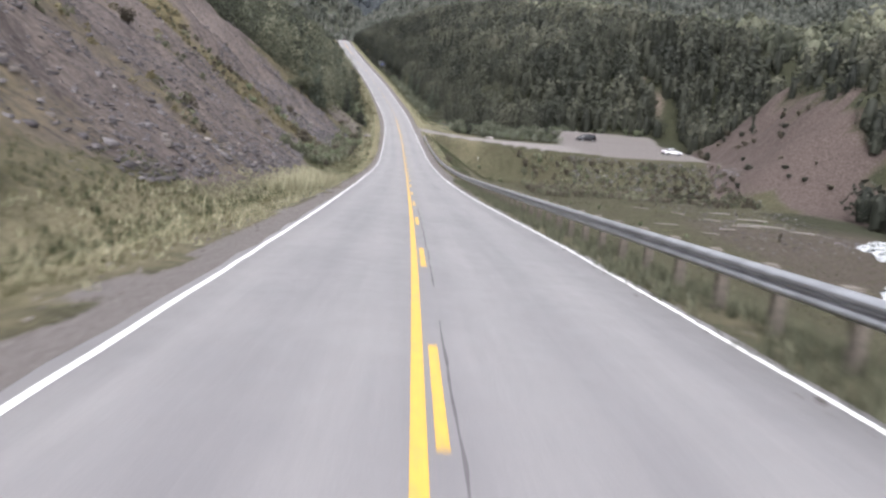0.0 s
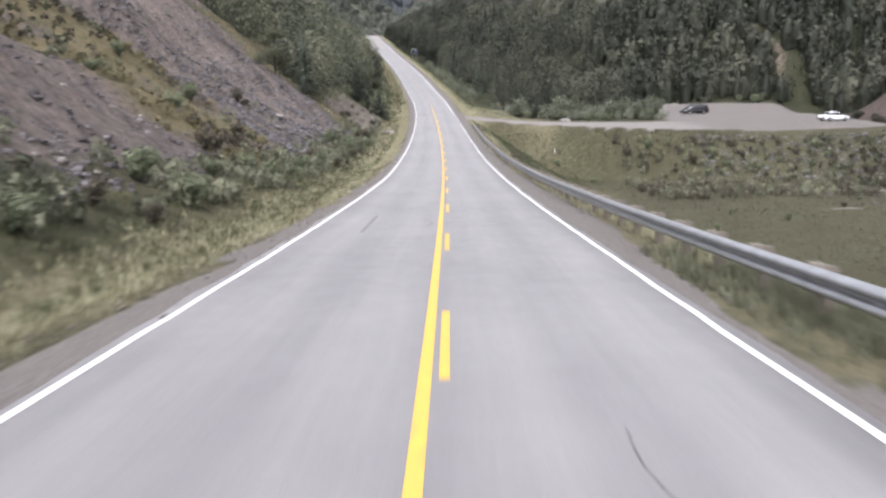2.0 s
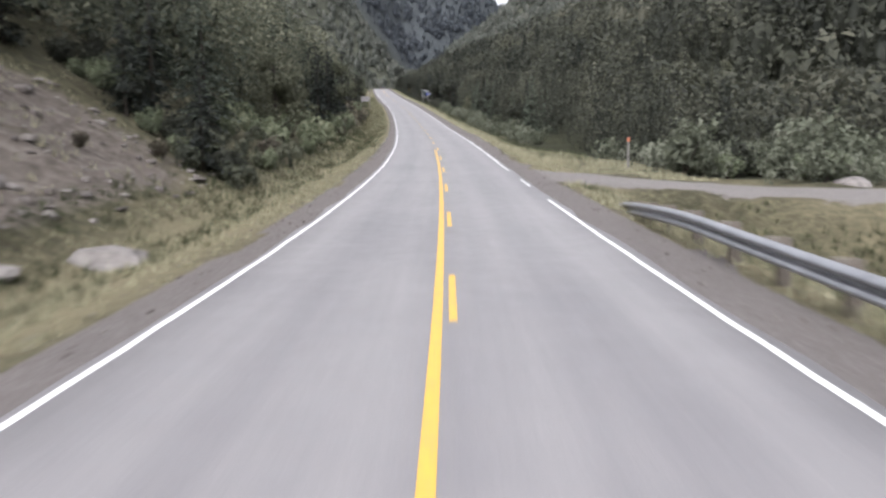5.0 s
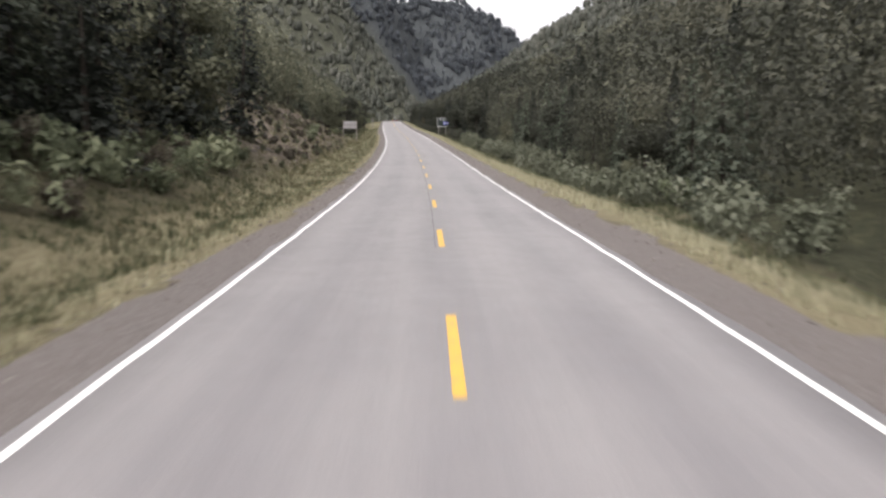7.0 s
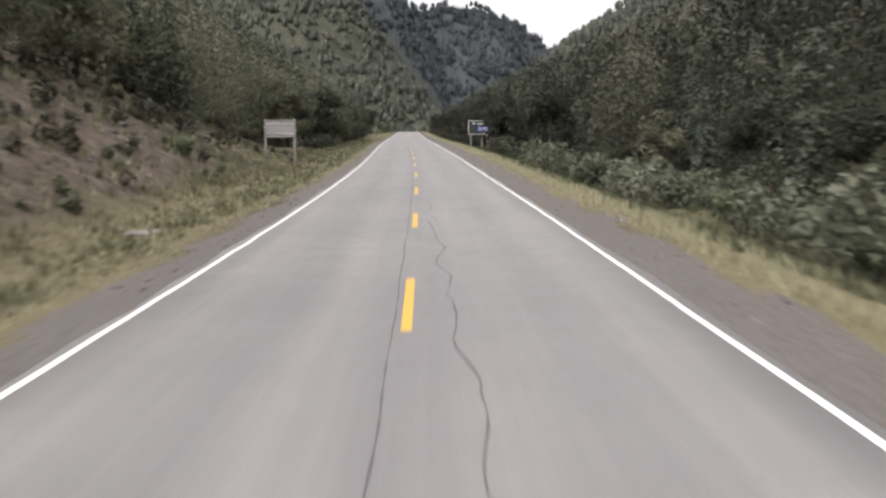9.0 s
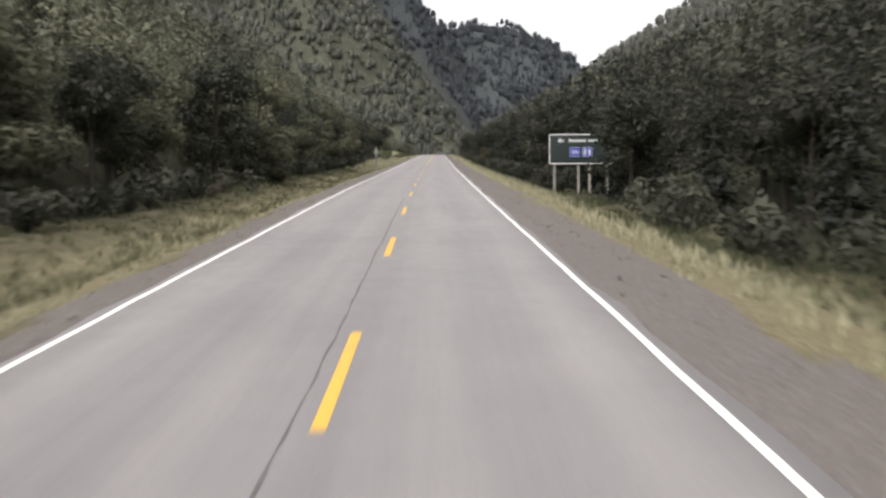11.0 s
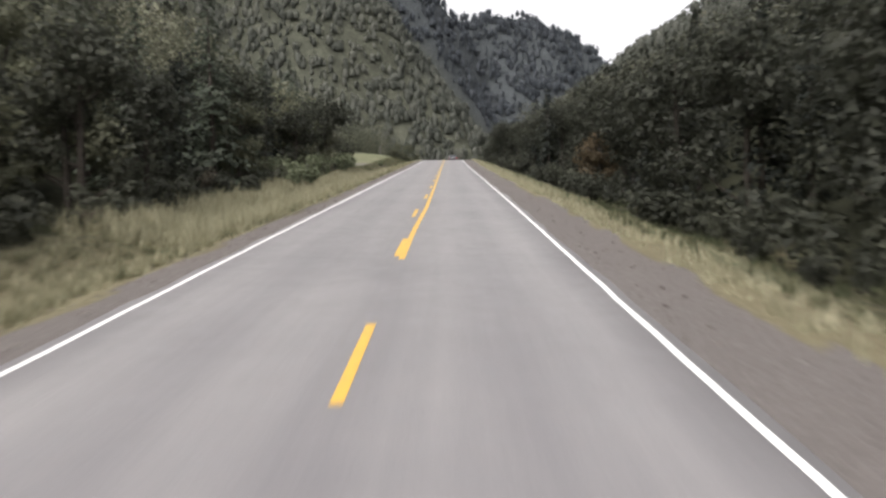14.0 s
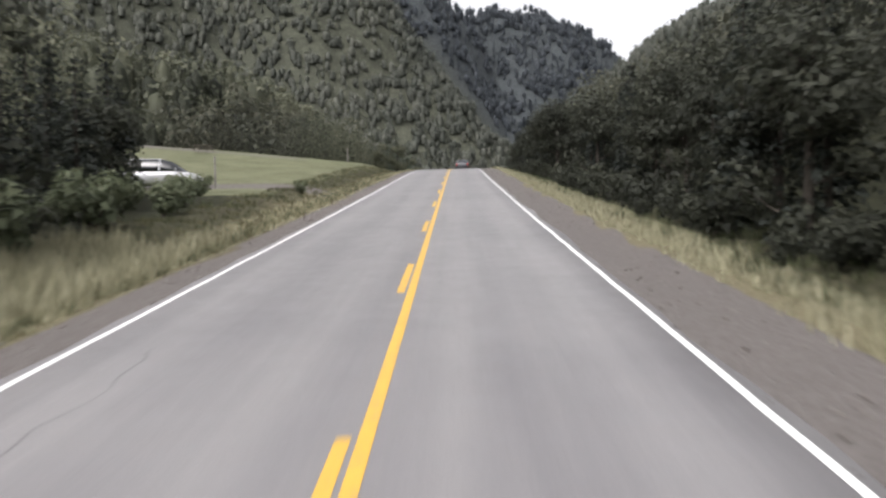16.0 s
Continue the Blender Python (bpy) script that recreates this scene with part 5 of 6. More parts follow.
def section_ring(y, half, low, top, crown=0.04):
    """A car's cross-section at y: rounded sills, a waist and a slightly domed top."""
    h = top - low
    right = [(half * 0.80, low), (half * 0.96, low + 0.12 * h), (half, low + 0.45 * h), (half * 0.985, low + 0.75 * h), (half * 0.93, top - 0.06 * h), (half * 0.80, top), (half * 0.4, top + crown * 0.8)]
    return [(x, y, z) for x, z in right] + [(0, y, top + crown)] + [(-x, y, z) for x, z in reversed(right)]


def vehicle(label, paint_mat, body, cabin, roof_from, wheels=0.33, long=4.8, category="car", axle=0.29):
    """Front towards +y. body: (y, half width, low, top); cabin: (y, base, top, half base, half top)."""
    car = thing("minivan" if category == "van" else "parked_car", label, category)
    under(loft("body", [section_ring(*row) for row in body], paint_mat), car)
    rings = []
    for y, base, top, hb, ht in cabin:
        rings.append([(hb, y, base), (hb * 0.99, y, base + 0.3 * (top - base)), (ht, y, top - 0.05), (ht * 0.8, y, top), (0, y, top + 0.02), (-ht * 0.8, y, top), (-ht, y, top - 0.05), (-hb * 0.99, y, base + 0.3 * (top - base)), (-hb, y, base)])
    under(loft("cabin_glass", rings, MAT["glass"]), car)
    roof = [[(ht * 1.01, y, top - 0.06), (ht * 0.82, y, top + 0.012), (0, y, top + 0.035), (-ht * 0.82, y, top + 0.012), (-ht * 1.01, y, top - 0.06), (-ht * 0.8, y, top - 0.07), (0, y, top - 0.05), (ht * 0.8, y, top - 0.07)] for y, base, top, hb, ht in cabin if roof_from[0] <= y <= roof_from[1]]
    under(loft("roof", roof, paint_mat), car)
    for side in (-1, 1):
        for a, b in zip(cabin[:-1], cabin[1:]):
            if a[0] in roof_from[2]:
                v, f = tube([(side * a[3] * 1.0, a[0], a[1]), (side * (a[3] + a[4]) / 2 * 1.005, a[0] + 0.02, (a[1] + a[2]) / 2), (side * a[4] * 1.0, a[0] + 0.04, a[2] - 0.03)], [0.055, 0.05, 0.045], 5)
                under(mesh_object("pillar", v, f, paint_mat, smooth_shade=True), car)
        mirror = box_mesh("wing_mirror", (0.2, 0.11, 0.15), paint_mat, (side * (body[3][1] + 0.09), cabin[-1][0] - 0.45, cabin[-1][1] + 0.12), 0.04)
        under(mirror, car)
        nose, tail = body[-2], body[1]
        under(box_mesh("headlight", (0.34, 0.16, 0.15), MAT["lamp_clear"], (side * nose[1] * 0.72, nose[0] + 0.10, nose[3] - 0.15), 0.04), car)
        under(box_mesh("tail_light", (0.22, 0.10, 0.34), MAT["lamp_red"], (side * tail[1] * 0.84, tail[0] - 0.04, tail[3] - 0.22), 0.03), car)
        for y in (-long * axle - 0.02, long * axle):
            half = body[2][1]
            ring = [(wheels * 0.62, -0.11), (wheels * 0.95, -0.11), (wheels, -0.07), (wheels, 0.07), (wheels * 0.95, 0.11), (wheels * 0.62, 0.11)]
            t = np.arange(20) * 6.2832 / 20
            rings = [[(x, r * math.cos(a), r * math.sin(a)) for r, x in ring] for a in t]
            v = np.array(rings).reshape(-1, 3)
            f = [((i * 6 + j), (i * 6 + (j + 1) % 6), (((i + 1) % 20) * 6 + (j + 1) % 6), (((i + 1) % 20) * 6 + j)) for i in range(20) for j in range(6)]
            wheel = under(mesh_object("wheel", v + np.array((side * (half - 0.08), y, wheels)), f, MAT["tyre"], smooth_shade=True), car)
            bm = bmesh.new()
            bmesh.ops.create_cone(bm, cap_ends=True, segments=20, radius1=wheels * 0.63, radius2=wheels * 0.55, depth=0.17, matrix=pose(side * (half - 0.075), y, wheels, 0, 90 * side, 0))
            under(from_bm("rim", bm, MAT["rim"]), wheel)
    under(box_mesh("front_bumper", (body[2][1] * 1.7, 0.16, 0.2), MAT["trim"], (0, body[-1][0] - 0.02, 0.42), 0.05), car)
    under(box_mesh("rear_bumper", (body[2][1] * 1.7, 0.16, 0.2), MAT["trim"], (0, body[0][0] + 0.02, 0.45), 0.05), car)
    return car


VAN_BODY = [(-2.46, 0.78, 0.42, 0.88), (-2.38, 0.93, 0.3, 1.02), (-1.2, 0.98, 0.24, 1.04), (0.9, 0.98, 0.24, 1.02), (1.6, 0.96, 0.24, 0.99), (2.2, 0.90, 0.28, 0.84), (2.46, 0.74, 0.4, 0.64)]
VAN_CABIN = [(-2.38, 1.0, 1.06, 0.9, 0.82), (-2.2, 1.02, 1.68, 0.92, 0.74), (-1.0, 1.02, 1.76, 0.94, 0.76), (0.3, 1.01, 1.74, 0.94, 0.75), (0.85, 1.0, 1.60, 0.93, 0.70), (1.72, 0.97, 0.99, 0.88, 0.80)]
CAR_BODY = [(-2.34, 0.72, 0.44, 0.84), (-2.26, 0.86, 0.3, 0.95), (-1.3, 0.90, 0.22, 0.93), (0.8, 0.90, 0.22, 0.91), (1.3, 0.89, 0.22, 0.88), (2.05, 0.84, 0.26, 0.74), (2.34, 0.70, 0.38, 0.58)]
CAR_CABIN = [(-1.75, 0.92, 0.95, 0.78, 0.72), (-1.05, 0.92, 1.34, 0.84, 0.62), (-0.35, 0.91, 1.43, 0.86, 0.64), (0.25, 0.9, 1.41, 0.86, 0.63), (1.15, 0.88, 0.90, 0.82, 0.74)]
van = vehicle("black minivan parked on the gravel lot", MAT["black_paint"], VAN_BODY, VAN_CABIN, (-2.21, 0.31, (-2.2, -1.0, 0.3)), 0.34, 4.9, "van")
van.matrix_basis = facing(*VAN_AT)
car = vehicle("white sedan parked at the end of the gravel lot", MAT["white_paint"], CAR_BODY, CAR_CABIN, (-1.06, 0.26, (-1.05, -0.35, 0.25)), 0.32, 4.65)
car.matrix_basis = facing(*SEDAN_AT)
suv = vehicle("silver minivan parked on the lawn's drive behind bushes", MAT["silver_paint"], VAN_BODY, VAN_CABIN, (-2.21, 0.31, (-2.2, -1.0, 0.3)), 0.34, 4.9, "van")
suv.matrix_basis = facing(*SILVER_AT)
lead = vehicle("dark grey car on the road near the crest", MAT["grey_paint"], CAR_BODY, CAR_CABIN, (-1.06, 0.26, (-1.05, -0.35, 0.25)), 0.32, 4.65)
x, y = on_road(LEAD_S, 1.55)
lead.matrix_basis = pose(float(x), float(y), float(road_z(LEAD_S)), math.degrees(math.atan(float(np.interp(LEAD_S, LINE_S, LINE_G)))), 0, math.degrees(float(np.interp(LEAD_S, LINE_S, LINE_TH))))


# ---- signs and posts ----
def park_sign():
    sign = thing("park_sign", "dark green direction sign with white border on four wooden posts", "road sign")
    w, h, mid = 3.8, 1.76, 1.85
    under(prism("panel", round_rect(w, h, 0.1), 0.03, MAT["sign_green"], (0, 0, mid)), sign)
    bm = bmesh.new()
    outer, inner = round_rect(w - 0.02, h - 0.02, 0.1), round_rect(w - 0.13, h - 0.13, 0.06)
    a = [bm.verts.new((x, -0.006, z + mid)) for x, z in outer]
    b = [bm.verts.new((x, -0.006, z + mid)) for x, z in inner]
    for i in range(len(a)):
        j = (i + 1) % len(a)
        bm.faces.new((a[i], a[j], b[j], b[i]))
    out = bmesh.ops.extrude_face_region(bm, geom=bm.faces[:])
    bmesh.ops.translate(bm, vec=(0, 0.005, 0), verts=[g for g in out["geom"] if isinstance(g, bmesh.types.BMVert)])
    under(from_bm("border", bm, MAT["sign_white"]), sign)
    arrow = [(-0.17, 0), (-0.02, 0.13), (0.05, 0.13), (-0.04, 0.035), (0.2, 0.035), (0.2, -0.035), (-0.04, -0.035), (0.05, -0.13), (-0.02, -0.13)]
    under(prism("arrow", arrow, 0.005, MAT["sign_white"], (-1.22, -0.006, mid + 0.49)), sign)
    for x, long in ((-0.24, 1.0), (0.885, 0.98)):
        outline = [(-long / 2, -0.08), (long / 2, -0.08), (long / 2, 0.06), (-long / 2 + 0.14, 0.06), (-long / 2 + 0.14, 0.11), (-long / 2, 0.11)][::-1]
        under(prism("text_bar", outline, 0.005, MAT["sign_bar"], (x, -0.006, mid + 0.49)), sign)
    for x, kind in ((-0.39, 0), (0.34, 1)):
        plate = under(prism("symbol_plate", round_rect(0.58, 0.56, 0.02), 0.005, MAT["sign_blue"], (x, -0.007, mid - 0.17)), sign)
        edge = [((-0.275, 0), (0.014, 0.55)), ((0.275, 0), (0.014, 0.55)), ((0, 0.265), (0.55, 0.014)), ((0, -0.265), (0.55, 0.014))]
        shapes = [((0, 0.06), (0.36, 0.045)), ((0, -0.05), (0.44, 0.035)), ((-0.11, -0.03), (0.035, 0.2)), ((0.11, -0.03), (0.035, 0.2))] if kind == 0 else [((-0.13, -0.02), (0.09, 0.3)), ((0.13, -0.02), (0.11, 0.3)), ((-0.13, 0.18), (0.06, 0.06)), ((0.13, 0.18), (0.06, 0.06))]
        for (px, pz), (pw, ph) in edge + shapes:
            under(prism("symbol_bar", round_rect(pw, ph, min(pw, ph) * 0.3, 3), 0.004, MAT["sign_white"], (x + px, -0.012, mid - 0.17 + pz)), plate)
    for x in (-1.45, -0.15, 0.45, 1.4):
        under(round_post("post", 4.3, 0.085, MAT["rail_post"], (x * 1.08, 0.13, -1.7)), sign)
    return sign


park_sign().matrix_basis = facing(361.2, PARK_SIGN_D, 0, float(road_z(361.2)))


def back_sign():
    sign = thing("road_sign", "bare grey back of a road sign on two wooden posts", "road sign")
    under(prism("panel", round_rect(1.86, 1.0, 0.05), 0.02, MAT["sign_back"], (0, 0, 2.11)), sign)
    for z in (2.41, 1.83):
        under(box_mesh("stiffener", (1.80, 0.04, 0.06), MAT["galvanised"], (0, -0.022, z), 0.008), sign)
    for x in (-0.86, 0.86):
        under(box_mesh("post", (0.11, 0.11, 3.4), MAT["rail_post"], (x, -0.055, 0.98), 0.012), sign)
    under(box_mesh("cap_rail", (1.94, 0.05, 0.05), MAT["rail_post"], (0, -0.02, 2.63), 0.008), sign)
    return sign


back_sign().matrix_basis = facing(306.2, BACK_SIGN_D, 0, float(road_z(306.2)) - 0.05)


def post_sign():
    sign = thing("post_sign", "grey eight-sided sign plate seen from behind on a thick wooden post", "road sign")
    under(box_mesh("post", (0.19, 0.19, 3.6), MAT["rail_post"], (0, 0, 0.5), 0.02), sign)
    disc = [(0.36 * math.cos(k * math.pi / 4 + 0.39), 0.36 * math.sin(k * math.pi / 4 + 0.39)) for k in range(8)][::-1]
    plate = under(prism("sign_plate", disc, 0.012, MAT["sign_dull"], (0.02, 0.105, 1.78)), sign)
    under(box_mesh("bracket", (0.3, 0.03, 0.05), MAT["galvanised"], (0, 0.098, 1.82), 0.005), sign)
    return sign


post_sign().matrix_basis = facing(410.8, POST_SIGN_D, 8, sink=-0.4)


def marker_post(name, label, high, mat, head=None):
    ob = thing(name, label, "post")
    under(box_mesh("shaft", (0.11, 0.09, high + 0.5), mat, (0, 0, (high - 0.5) / 2), 0.012), ob)
    if head:
        under(prism("marker_plate", round_rect(0.16, 0.22, 0.03), 0.012, MAT[head], (0, -0.06, high - 0.12)), ob)
    under(box_mesh("post_cap", (0.13, 0.11, 0.03), mat, (0, 0, high), 0.008), ob)
    return ob


marker_post("marker_post", "weathered wooden post with a small orange marker", 1.85, MAT["rail_post"], "sign_red").matrix_basis = facing(REFLECTOR[0], REFLECTOR[1], 0)
marker_post("marker_post", "short white marker post below the road bank", 0.7, MAT["sign_white"]).matrix_basis = facing(WHITE_POST[0], WHITE_POST[1], 0)
for s, d, label in ((508.6, -13.3, "grey wooden post beside the parked silver van"), (560, -12.5, "thin wooden post at the edge of the lawn"), (575, -22, "thin wooden post at the edge of the lawn")):
    marker_post("wooden_post", label, 1.9, MAT["rail_post"]).matrix_basis = facing(s, d, 0)


def picnic_table():
    table = thing("picnic_table", "weathered wooden picnic table on the mown lawn", "table", "picnic tables on the lawn")
    for k in range(5):
        under(box_mesh("top_board", (1.8, 0.14, 0.04), MAT["post_wood"], (0, -0.31 + 0.155 * k, 0.75), 0.008), table)
    for side in (-1, 1):
        for k in range(2):
            under(box_mesh("seat_board", (1.8, 0.13, 0.04), MAT["post_wood"], (0, side * (0.62 + 0.145 * k), 0.45), 0.008), table)
        under(box_mesh("cross_beam", (0.05, 1.5, 0.09), MAT["post_wood"], (side * 0.65, 0, 0.39), 0.008), table)
        for lean in (-1, 1):
            under(box_mesh("leg", (0.05, 0.09, 0.92), MAT["post_wood"], (side * 0.65, lean * 0.36, 0.37), 0.008, (lean * 28, 0, 0)), table)
    return table


table = picnic_table()
table.matrix_basis = facing(532, -32, 70)
for s, d, turn in ((540, -24, 40), (548, -36, 95)):
    copy_thing(table, facing(s, d, turn))


# ---- rocks, logs and water ----
def rock_mesh(seed, flat=0.55, cuts=1):
    rng = np.random.RandomState(seed)
    bm = bmesh.new()
    bmesh.ops.create_icosphere(bm, subdivisions=cuts, radius=0.5)
    for v in bm.verts:
        v.co *= rng.uniform(0.75, 1.2)
        v.co.z *= flat
    return bm


def rock(label, seed, size, mat, cuts=2, flat=0.6):
    bm = rock_mesh(seed, flat, cuts)
    bmesh.ops.scale(bm, vec=size, verts=bm.verts)
    ob = from_bm("rock", bm, mat)
    return tagged(ob, label, "rock", "fallen rocks")


rng = np.random.RandomState(70)
slabs = [rock("grey slate block fallen at the foot of the scree", 700 + k, (1.0, 0.75, 0.7), MAT["rock"], 1, 0.6) for k in range(4)]
pales = [rock("pale grey rock lying among the dark slate", 710 + k, (0.9, 0.65, 0.6), MAT["pale_rock"], 1, 0.6) for k in range(2)]
spots = [(float(s), float(-(left_foot(s) + a))) for s, a in zip(rng.uniform(15, 158, 70), rng.uniform(1.5, 16, 70))]
for k, (s, d) in enumerate(spots):
    ob = (slabs + pales)[k % 6]
    size = rng.uniform(0.18, 0.42)
    m = facing(s, d, rng.uniform(0, 360), sink=0.04) @ pose(0, 0, 0, rng.uniform(-15, 15), rng.uniform(-15, 15), 0) @ Matrix.Scale(size, 4)
    if k < 6:
        ob.matrix_basis = m
    else:
        copy_thing(ob, m @ Matrix.Scale(1 / ob.scale[0], 4))
for s, d, size, mat, label in ((155.1, -6.4, (1.9, 1.3, 1.5), "pale_rock", "long pale boulder lying in the verge grass"), (152.5, -7.2, (1.1, 0.8, 0.7), "pale_rock", "pale boulder lying in the verge grass"),
                               (275.6, -6.0, (1.5, 0.9, 0.75), "pale_rock", "low pale boulder at the foot of the bank"), (212.9, 45.0, (2.2, 1.3, 1.0), "pale_rock", "pale boulder at the back of the gravel lot"),
                               (213.5, 50.0, (1.6, 1.2, 1.0), "pale_rock", "pale boulder at the back of the gravel lot"), (124.6, -14.8, (1.2, 0.9, 0.9), "pale_rock", "pale angular block on the scree"),
                               (180.2, 20.5, (2.6, 1.6, 1.9), "pale_rock", "pale rock mound beside the gravel lane")):
    ob = rock(label, int(s * 10), size, MAT[mat], 2)
    ob.matrix_basis = facing(s, d, 20, sink=0.1)


def stones(name, s, d, size, seed, mat, label):
    """Loose angular stones joined in one mesh."""
    rng = np.random.RandomState(seed)
    n = len(s)
    x, y = on_land(s, d)
    z = land_z(s, d)
    base = np.array([(-1, -1, -1), (1, -1, -1), (1, 1, -1), (-1, 1, -1), (-1, -1, 1), (1, -1, 1), (1, 1, 1), (-1, 1, 1)], float) * 0.5
    quads = np.array([(0, 3, 2, 1), (4, 5, 6, 7), (0, 1, 5, 4), (1, 2, 6, 5), (2, 3, 7, 6), (3, 0, 4, 7)])[1:]
    v = base[None] * rng.uniform(0.65, 1.25, (n, 8, 3)) * np.stack([size, size * rng.uniform(0.5, 0.9, n), size * rng.uniform(0.22, 0.5, n)], 1)[:, None]
    t, tilt = rng.uniform(0, 6.283, n), rng.normal(0, 0.35, n)
    yy, zz = v[..., 1] * np.cos(tilt)[:, None] - v[..., 2] * np.sin(tilt)[:, None], v[..., 1] * np.sin(tilt)[:, None] + v[..., 2] * np.cos(tilt)[:, None]
    xx = v[..., 0]
    v = np.stack([xx * np.cos(t)[:, None] - yy * np.sin(t)[:, None] + x[:, None], xx * np.sin(t)[:, None] + yy * np.cos(t)[:, None] + y[:, None], zz + z[:, None] + 0.03], -1)
    f = (quads[None] + 8 * np.arange(n)[:, None, None]).reshape(-1, 4)
    return mesh_object(name, v.reshape(-1, 3), f, mat, "stuff", label, "stones", {"tint": np.repeat(rng.uniform(0, 1, n), 8)})


MAT["scree"] = leaves("loose_slate", (0.044, 0.038, 0.036), (0.088, 0.078, 0.074), (0.175, 0.160, 0.148), 0.85, 0)
MAT["bank_rubble"] = leaves("dull_bank_stone", (0.048, 0.044, 0.040), (0.085, 0.078, 0.072), (0.165, 0.155, 0.145), 0.85, 0)
MAT["rubble"] = leaves("loose_pale_stone", (0.084, 0.071, 0.058), (0.150, 0.130, 0.108), (0.275, 0.250, 0.212), 0.85, 0)
rng = np.random.RandomState(71)
n = 34000
s, a = -10 + 160 * rng.uniform(0, 1, n) ** 1.25, rng.uniform(0.5, 1, n)
a = left_foot(s) + 0.8 + 46 * rng.uniform(0, 1, n) ** 1.7
bare = (overgrown(s, a) + rng.normal(0, 0.15, n) < 0.5) & (s - 0.5 * (a - 9) < 141)
bare &= waves(s, a * 0.6, 9, 72) + rng.normal(0, 0.35, n) > -0.25
stones("scree_stones", s[bare], -a[bare], 0.05 + 0.30 * rng.uniform(0, 1, n)[bare] ** 3, 73, MAT["scree"], "loose dark slate stones covering the scree slope")
MAT["scree_blue"] = leaves("blue_grey_slate", (0.046, 0.042, 0.041), (0.096, 0.088, 0.085), (0.190, 0.178, 0.168), 0.85, 0)
n3 = 9000
s3, a3 = rng.uniform(106, 142, n3), 0.6 + 17 * rng.uniform(0, 1, n3) ** 1.15
a3 = left_foot(s3) + a3
thick = (overgrown(s3, a3) + rng.normal(0, 0.15, n3) < 0.5) & (s3 - 0.5 * (a3 - 9) < 139)
stones("scree_stones", s3[thick], -a3[thick], 0.07 + 0.27 * rng.uniform(0, 1, n3)[thick] ** 2.2, 80, MAT["scree_blue"], "blue-grey slate lying thick on the farther scree")
n2 = 8500
s2, a2 = rng.uniform(10, 78, n2), 14 * rng.uniform(0, 1, n2) ** 1.2
a2 = left_foot(s2) + 0.9 + a2
fine = overgrown(s2, a2) + rng.normal(0, 0.15, n2) < 0.5
stones("scree_stones", s2[fine], -a2[fine], 0.04 + 0.14 * rng.uniform(0, 1, n2)[fine] ** 2.2, 79, MAT["scree"], "small broken slate thick at the foot of the scree")
pick = rng.uniform(0, 1, n) < np.where(s > 90, 0.10, 0.06)
stones("pale_stones", s[bare & pick] + 0.7, -a[bare & pick] - 0.4, (0.08 + 0.26 * rng.uniform(0, 1, n) ** 2)[bare & pick], 74, MAT["rubble"], "pale stones scattered over the slate scree")
n = 1100
d = rng.uniform(34, 70, n)
s = brink(d) - 0.6 - 6.5 * rng.uniform(0, 1, n)
stones("rubble_bank", s, d, 0.12 + 0.5 * rng.uniform(0, 1, n) ** 2, 75, MAT["bank_rubble"], "rubble stones banked up below the gravel lot")
n = 700
s, d = rng.uniform(95, 150, n), rng.uniform(44, 68, n)
stones("stream_stones", s, d, rng.uniform(0.12, 0.45, n), 76, MAT["scree"], "stones and gravel beside the stream")
n = 420
s, d = rng.uniform(146, 168, n), -rng.uniform(7.6, 13.5, n)
stones("patch_stones", s, d, 0.06 + 0.34 * rng.uniform(0, 1, n) ** 2.4, 82, MAT["rubble"], "broken stones lying on the bare earth patch")
n = 320
s, d = rng.uniform(236, 312, n), -rng.uniform(8, 18, n)
stones("bank_stones", s, d, rng.uniform(0.08, 0.35, n), 77, MAT["scree"], "stones in the bare brown bank")
n = 9000
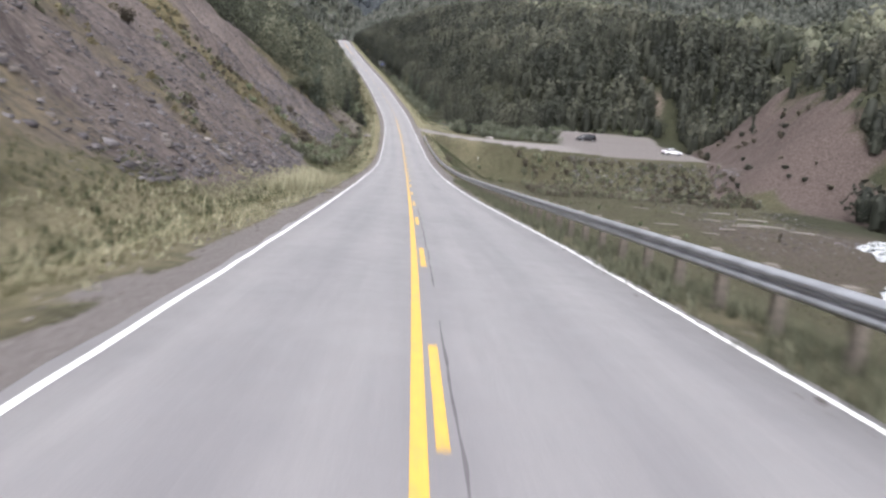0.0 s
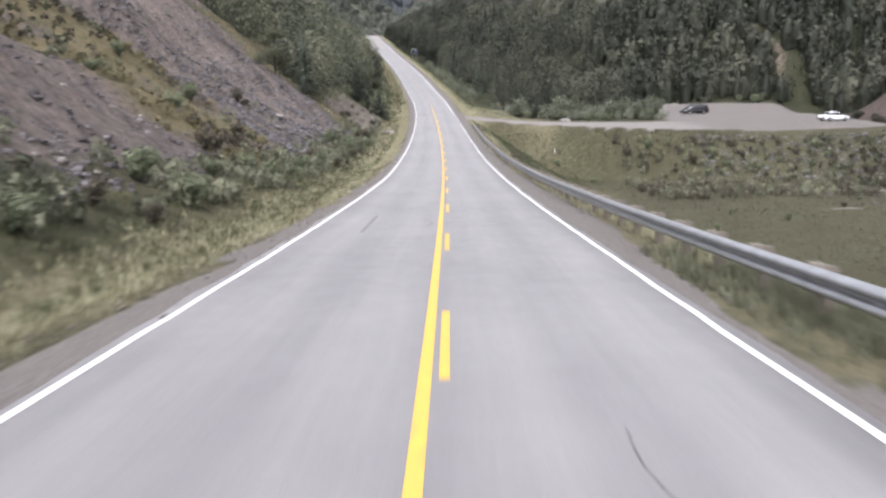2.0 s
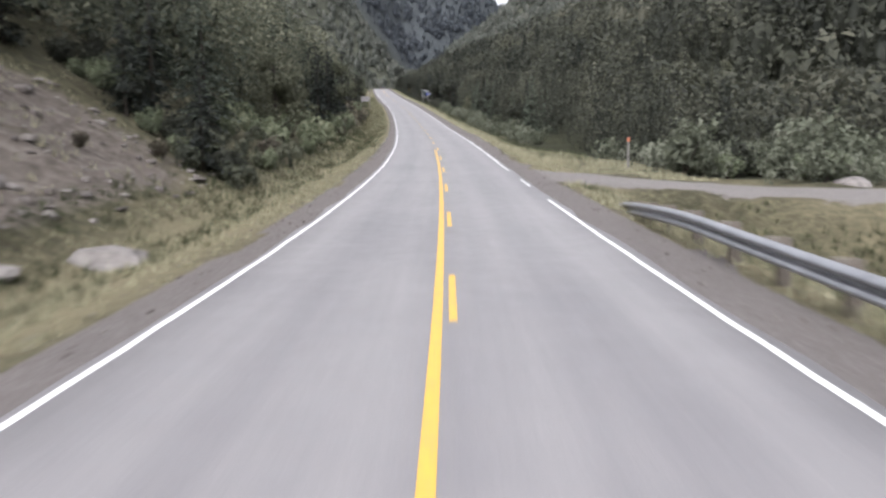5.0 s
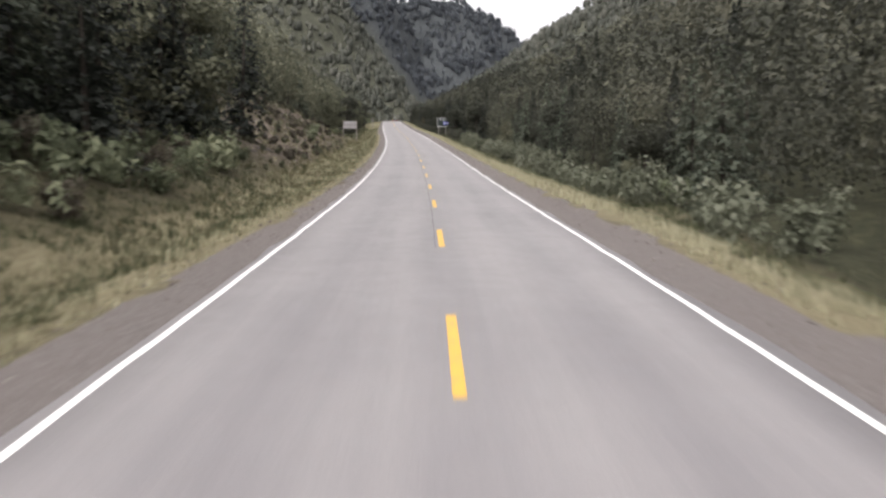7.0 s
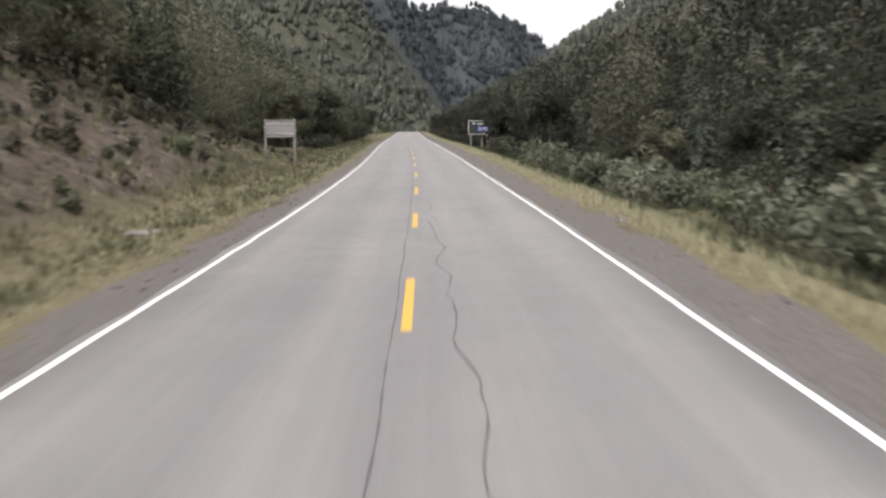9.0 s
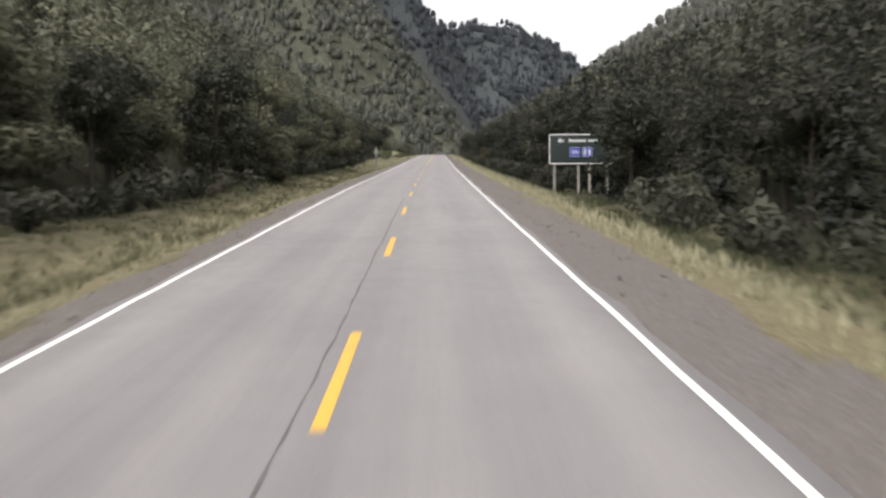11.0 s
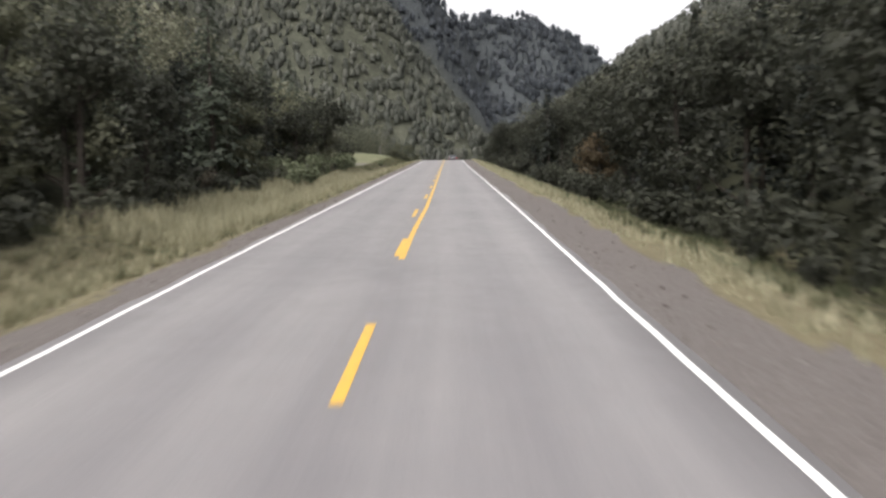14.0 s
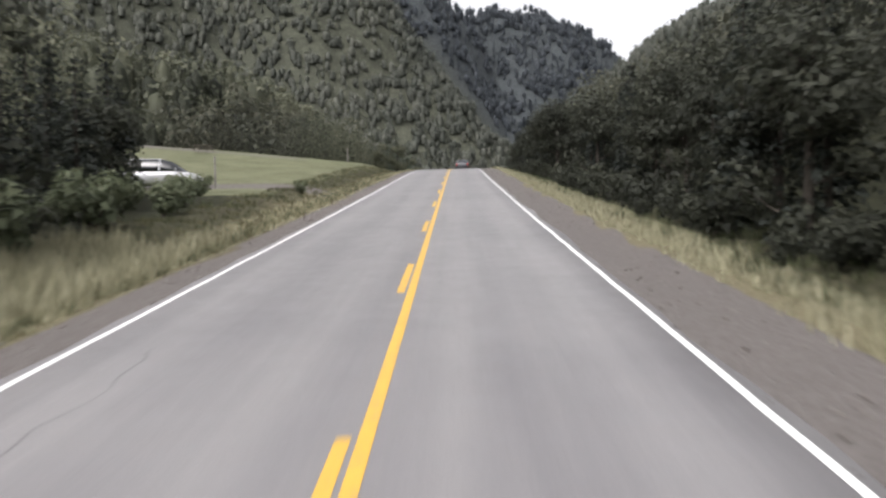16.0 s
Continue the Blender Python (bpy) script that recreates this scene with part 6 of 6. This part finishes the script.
s = rng.uniform(0, 540, n)
side = rng.choice([-1, 1], n)
d = side * (3.35 + 1.3 * rng.uniform(0, 1, n))
stones("shoulder_gravel", s, d, 0.018 + 0.05 * rng.uniform(0, 1, n) ** 2, 78, MAT["rubble"], "loose gravel on the road's shoulders")


def log(label, s, d, long, turn, radius=0.16):
    v, f = tube([(0, -long / 2, 0), (0.05, -long / 6, 0.05), (-0.04, long / 6, 0.02), (0.02, long / 2, -0.02)], [radius, radius * 0.9, radius * 0.8, radius * 0.55], 8)
    ob = tagged(mesh_object("driftwood_log", v, f, MAT["drift"], smooth_shade=True), label, "log", "driftwood logs")
    ob.matrix_basis = facing(s, d, turn) @ Matrix.Translation((0, 0, radius * 0.7))


for row in LOGS:
    log("bleached driftwood log lying on the stream flat", *row)


def water_material():
    m, n, l, b = material("white_water", 0.15, 0.5)
    place = n.new("ShaderNodeTexCoord").outputs["Object"]
    foam = noise_of(n, l, 0.9, 8, 0.7, place)
    l.new(ramp(n, l, foam, [(0.38, (0.07, 0.08, 0.08)), (0.50, (0.34, 0.36, 0.37)), (0.62, (0.70, 0.71, 0.72))]), b.inputs["Base Color"])
    l.new(ramp(n, l, foam, [(0.4, (0.1, 0.1, 0.1)), (0.55, (0.8, 0.8, 0.8))]), b.inputs["Roughness"])
    bump(n, l, b, foam, 0.8, 0.3)
    return m


WU, WV = np.meshgrid(np.linspace(0, 1, 70), np.linspace(-1, 1, 16), indexing="ij")
ws = STREAM[0] + STREAM[1] * WU
wd = STREAM[2] + STREAM[3] * WU + 1.6 * np.sin(5 * WU) + (5.2 - 1.6 * WU + 1.4 * np.sin(9 * WU) + 0.6 * np.sin(31 * WU)) * WV
wx, wy = on_land(ws, wd)
wz = FLAT_Z + 0.10 + 0.16 * waves(wx, wy, 2.6, 81) + 0.4 * (1 - WV ** 2)
mesh_object("water", np.stack([wx, wy, wz], -1).reshape(-1, 3), net_faces(70, 16), water_material(), "structure", "white foaming stream water over stones", "water", None, True)
